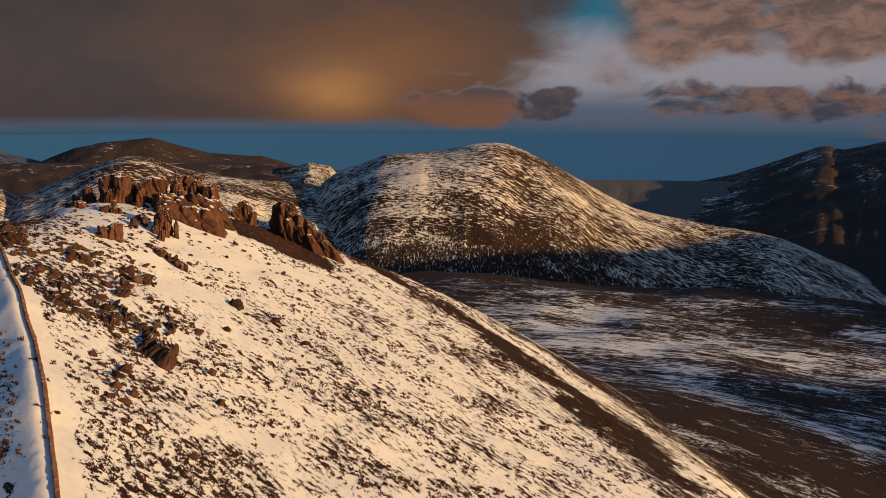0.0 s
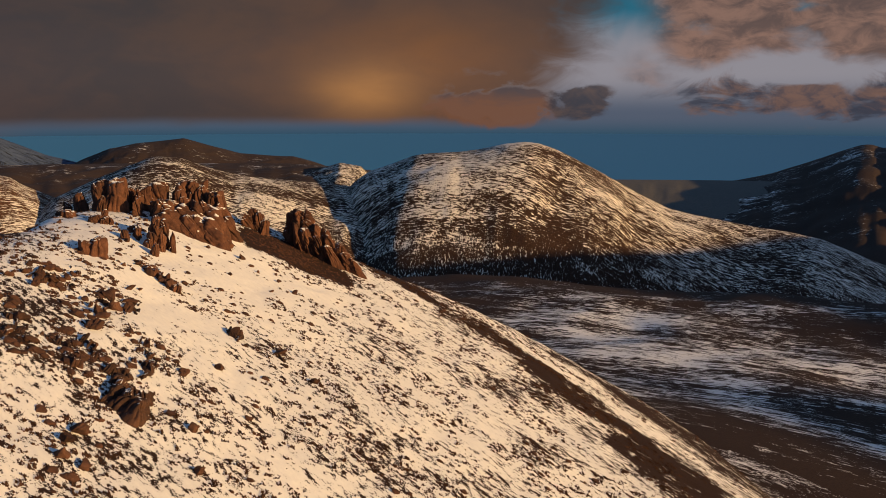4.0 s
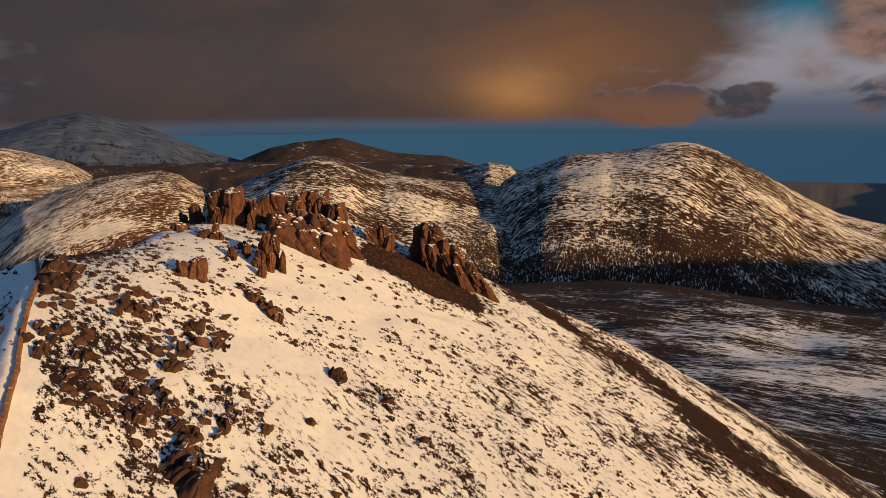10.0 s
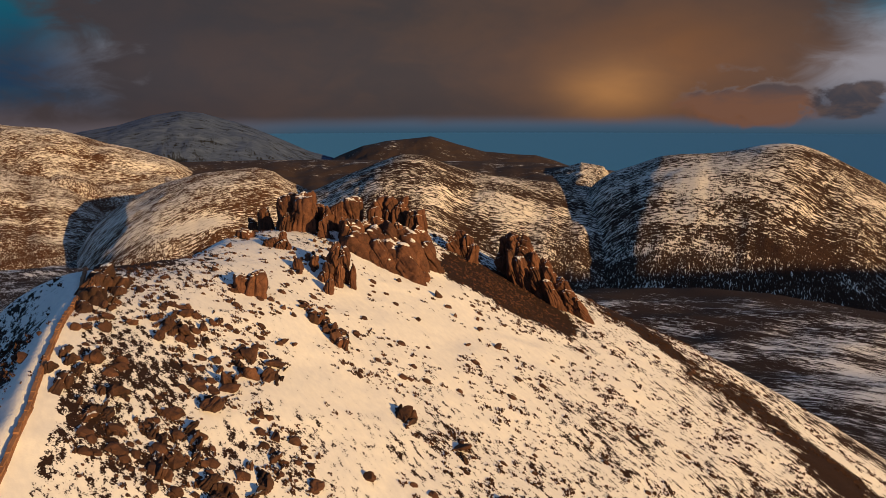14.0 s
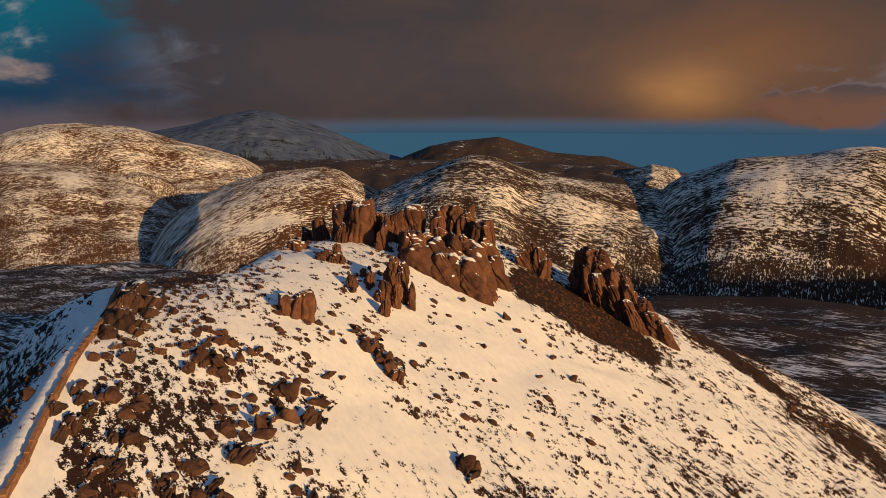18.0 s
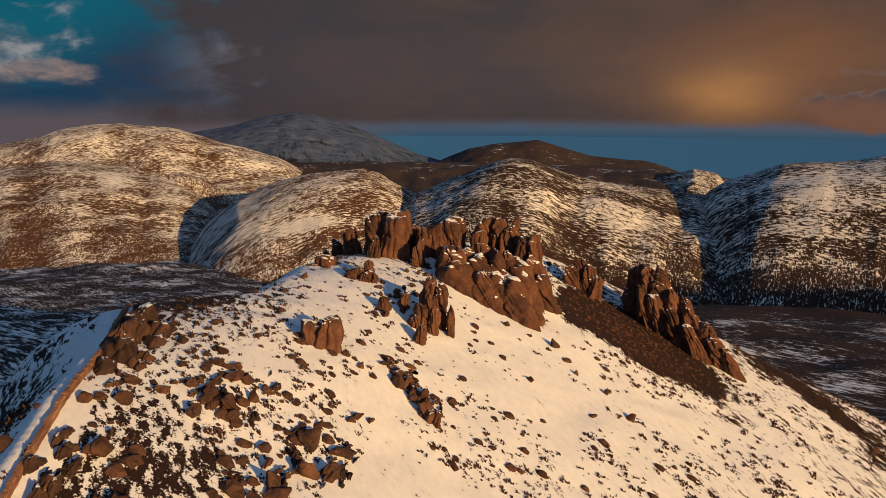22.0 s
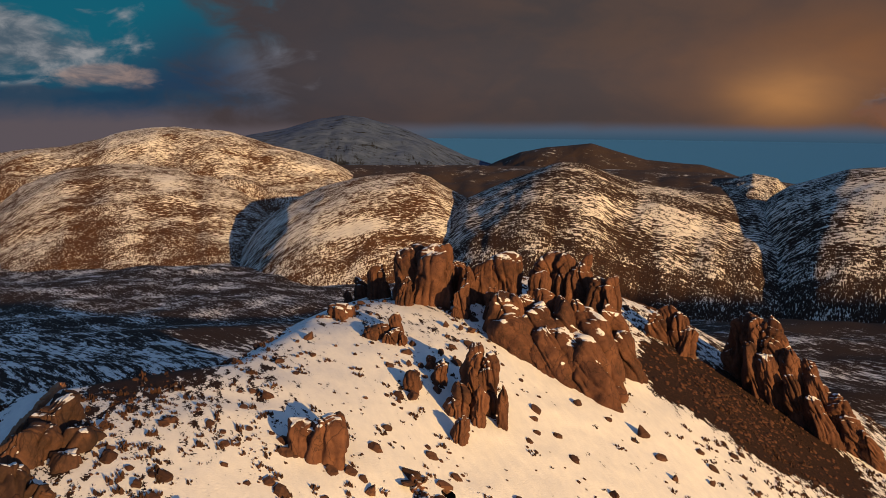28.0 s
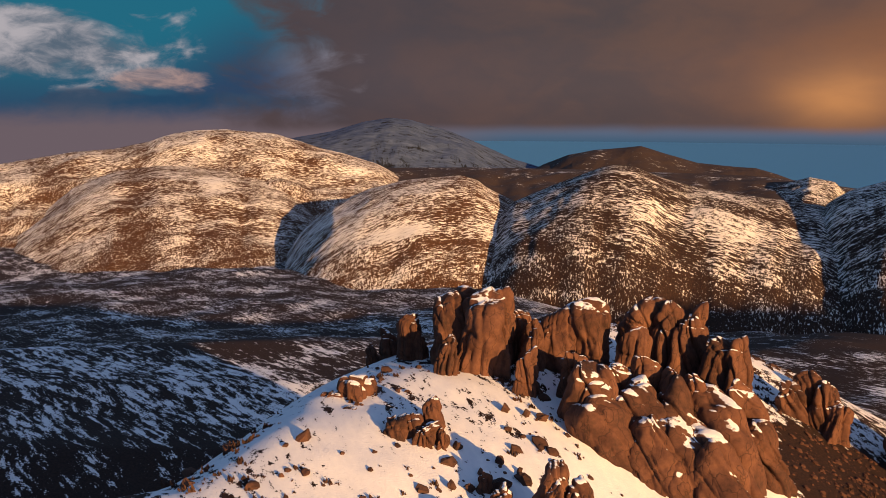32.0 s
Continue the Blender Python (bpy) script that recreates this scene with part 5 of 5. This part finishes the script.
# ---- drystone wall ----
def box_stack(name, boxes):
    """One mesh of slightly uneven stones: middle, size, heading, tilt."""
    base = np.array([(a, b, c) for a in (-0.5, 0.5) for b in (-0.5, 0.5) for c in (-0.5, 0.5)])
    faces = ((0, 1, 3, 2), (4, 6, 7, 5), (0, 4, 5, 1), (2, 3, 7, 6), (0, 2, 6, 4), (1, 5, 7, 3))
    rng = np.random.RandomState(5)
    co, fc = [], []
    for (cx, cy, cz, sx, sy, sz, turn, tilt) in boxes:
        p = base * (sx, sy, sz) * (1 + rng.uniform(-0.12, 0.06, (8, 3)))
        ca, sa = math.cos(turn), math.sin(turn)
        p = np.stack([p[:, 0], p[:, 1], p[:, 2] + p[:, 0] * tilt], -1)
        p = np.stack([p[:, 0] * ca - p[:, 1] * sa + cx, p[:, 0] * sa + p[:, 1] * ca + cy, p[:, 2] + cz], -1)
        k = len(co) * 8
        co.append(p)
        fc += [tuple(k + i for i in f) for f in faces]
    me = bpy.data.meshes.new(name)
    me.from_pydata(np.concatenate(co).tolist(), [], fc)
    me.update()
    return me


def build_wall():
    e = new("drystone_wall")
    e.matrix_basis = Matrix.Translation((WALL_X[4], WALL_Y[4], gz(WALL_X[4], WALL_Y[4])))
    tagged(e, "long brown drystone wall climbing the snowy ridge", "wall")
    rng = np.random.RandomState(9)
    pts = [(float(a), float(b)) for a, b in zip(WALL_X, WALL_Y)][::-1]
    stones, caps, s = [], [], 0.0
    for (x0, y0), (x1, y1) in zip(pts, pts[1:]):
        ln = math.hypot(x1 - x0, y1 - y0)
        turn = math.atan2(y1 - y0, x1 - x0)
        rise = (gz(x1, y1) - gz(x0, y0)) / ln
        for course in range(2):
            u = -rng.uniform(0, 0.4)
            while u < ln:
                w = rng.uniform(0.5, 1.0)
                c = (u + w / 2) / ln
                x, y = x0 + (x1 - x0) * c, y0 + (y1 - y0) * c
                z = gz(x, y) - 0.1
                stones.append((x, y, z + 0.13 + 0.21 * course, w * 1.03, rng.uniform(0.36, 0.46) - 0.04 * course, 0.24, turn + rng.uniform(-0.05, 0.05), rise))
                u += w
        u = 0.0
        while u < ln:
            w = rng.uniform(0.25, 0.9)
            c = (u + w / 2) / ln
            x, y = x0 + (x1 - x0) * c, y0 + (y1 - y0) * c
            caps.append((x, y, gz(x, y) + 0.40 + rng.uniform(-0.05, 0.05), w * 1.2, rng.uniform(0.24, 0.42), rng.uniform(0.12, 0.22), turn + rng.uniform(-0.12, 0.12), rise + rng.uniform(-0.04, 0.04)))
            u += w
    inv = e.matrix_basis.inverted()
    for nm, boxes, lab in (("stonework", stones, ""), ("coping", caps, "uneven coping stones dusted with snow")):
        me = box_stack(nm, boxes)
        me.materials.append(M_WALL)
        ob = part(nm, me, M_WALL, e, Matrix(), lab)
        tagged(ob, kind="stuff")


M_WALL = rock_material("wall_granite", ((0.11, 0.055, 0.036), (0.22, 0.11, 0.066), (0.32, 0.17, 0.10)))
build_wall()


# ---- heather tufts and stones, too many to count ----
def clump(rng, spikes):
    """A small ragged tuft: leaning three-sided spikes."""
    v, f = [], []
    for _ in range(spikes):
        a = rng.uniform(0, 6.283)
        r = rng.uniform(0, 0.55)
        cx, cy = r * math.cos(a), r * math.sin(a)
        h = rng.uniform(0.35, 0.8) * (1.1 - r)
        w = rng.uniform(0.14, 0.3)
        lx, ly = cx * 0.7, cy * 0.7
        k = len(v)
        for j in range(3):
            b = a + j * 2.094
            v.append((cx + w * math.cos(b), cy + w * math.sin(b), -0.12))
        v.append((cx + lx * h, cy + ly * h, h))
        f += [(k, k + 1, k + 3), (k + 1, k + 2, k + 3), (k + 2, k, k + 3)]
    return np.array(v), np.array(f)


def scatter(name, shapes, xs, ys, sizes, flat, mat, label, category):
    rng = np.random.RandomState(77)
    zs = ground_height(xs, ys)
    co, fc, off = [], [], 0
    for x, y, z, s in zip(xs, ys, zs, sizes):
        v, f = shapes[rng.randint(len(shapes))]
        a = rng.uniform(0, 6.283)
        ca, sa = math.cos(a), math.sin(a)
        st = rng.uniform(0.8, 1.25)
        p = np.stack([(v[:, 0] * ca - v[:, 1] * sa) * s, (v[:, 0] * sa + v[:, 1] * ca) * s, v[:, 2] * s * flat], -1)
        g = math.radians(-41)
        lx = p[:, 0] * math.cos(g) + p[:, 1] * math.sin(g)
        ly = -p[:, 0] * math.sin(g) + p[:, 1] * math.cos(g)
        lx = lx * st
        px, py = lx * math.cos(g) - ly * math.sin(g), lx * math.sin(g) + ly * math.cos(g)
        p = np.stack([px + x, py + y, p[:, 2] + z - 0.4 * px], -1)
        co.append(p)
        fc.append(f + off)
        off += len(v)
    co, fc = np.concatenate(co), np.concatenate(fc)
    me = bpy.data.meshes.new(name)
    me.from_pydata(co.tolist(), [], fc.tolist())
    me.materials.append(mat)
    me.update()
    return tagged(new(name, me), label, category, kind="stuff")


def spots(count, seed, dense):
    """Random places on the slope, kept with the given chance."""
    rng = np.random.RandomState(seed)
    x, y = rng.uniform(-85, 55, count), rng.uniform(72, 215, count)
    n = 0.5 + 0.5 * fbm((x * 0.75 - y * 0.66) / 9, (x * 0.66 + y * 0.75) / 4, 21, 3)
    keep = rng.uniform(0, 1, count) < dense(x, y) * np.clip((n - 0.36) * 3.4, 0, 1)
    return x[keep], y[keep], rng


def heather_chance(x, y):
    openness = np.exp(-(((x + 52) / 26) ** 2 + ((y - 165) / 30) ** 2))
    wx = np.interp(y, WALL_Y[::-1], WALL_X[::-1])
    d = (x - wx) * 0.8
    c = 0.85 - 0.82 * openness + 0.15 * np.exp(-(((x + 44) / 12) ** 2 + ((y - 106) / 16) ** 2))
    c = c + 1.2 * np.exp(-(brow_side(x, y) / 5) ** 2) * (y > 120)
    return c * np.where((d > -2) & (d < 2.6), 0.03, 1) * (brow_side(x, y) < 14) * (x > -80)


M_HEATHER = rock_material("heather_stems", ((0.016, 0.009, 0.008), (0.045, 0.022, 0.015), (0.09, 0.042, 0.025)))
trng = np.random.RandomState(3)
TUFTS = [clump(trng, 9) for _ in range(8)]
hx, hy, hr = spots(46000, 31, heather_chance)
scatter("heather_tufts", TUFTS, hx, hy, 0.16 + 0.75 * hr.uniform(0, 1, len(hx)) ** 2, 0.6, M_HEATHER, "dark heather tufts poking through the snow", "heather")


def pebble(seed):
    c, q = cube_grid(3)
    rng = np.random.RandomState(seed)
    d = c / np.linalg.norm(c, axis=1, keepdims=True)
    p = d * rng.uniform(0.34, 0.56, (len(d), 1))
    key = np.round(c * 4).astype(int)
    _, first, inv = np.unique(key, axis=0, return_index=True, return_inverse=True)
    q = inv.ravel()[q]
    return p[first], np.concatenate([q[:, :3], q[:, [0, 2, 3]]])


def stone_chance(x, y):
    near_tor = np.exp(-(((x + 58) / 16) ** 2 + ((y - 172) / 16) ** 2))
    left = np.exp(-(((x + 52) / 15) ** 2 + ((y - 115) / 24) ** 2))
    wx = np.interp(y, WALL_Y[::-1], WALL_X[::-1])
    d = (x - wx) * 0.8
    return (0.06 + 0.75 * left + 0.22 * near_tor) * np.where((d > -3) & (d < 3.4), 0.02, 1) * (x > -79)


PEBBLES = [pebble(k) for k in range(10)]
sx, sy, sr = spots(30000, 47, stone_chance)
big = 1 + 0.7 * np.exp(-(((sx + 54) / 12) ** 2 + ((sy - 112) / 18) ** 2))
scatter("scattered_stones", PEBBLES, sx, sy, (0.22 + 1.1 * sr.uniform(0, 1, len(sx)) ** 3) * big, 0.6, M_STONE, "small brown granite stones strewn over the snow", "stones")
M_SCREE = rock_material("red_scree", ((0.028, 0.013, 0.010), (0.060, 0.027, 0.018), (0.105, 0.048, 0.030)))
rrng = np.random.RandomState(8)
qx, qy = -38 + rrng.normal(0, 5.5, 2800), 191.5 + rrng.normal(0, 4.4, 2800)
qx = qx - 0.5 * (qy - 191)
scatter("scree", PEBBLES, qx, qy, 0.06 + 0.6 * rrng.uniform(0, 1, 2800) ** 6, 0.6, M_SCREE, "brown scree of broken granite below the tor", "scree")
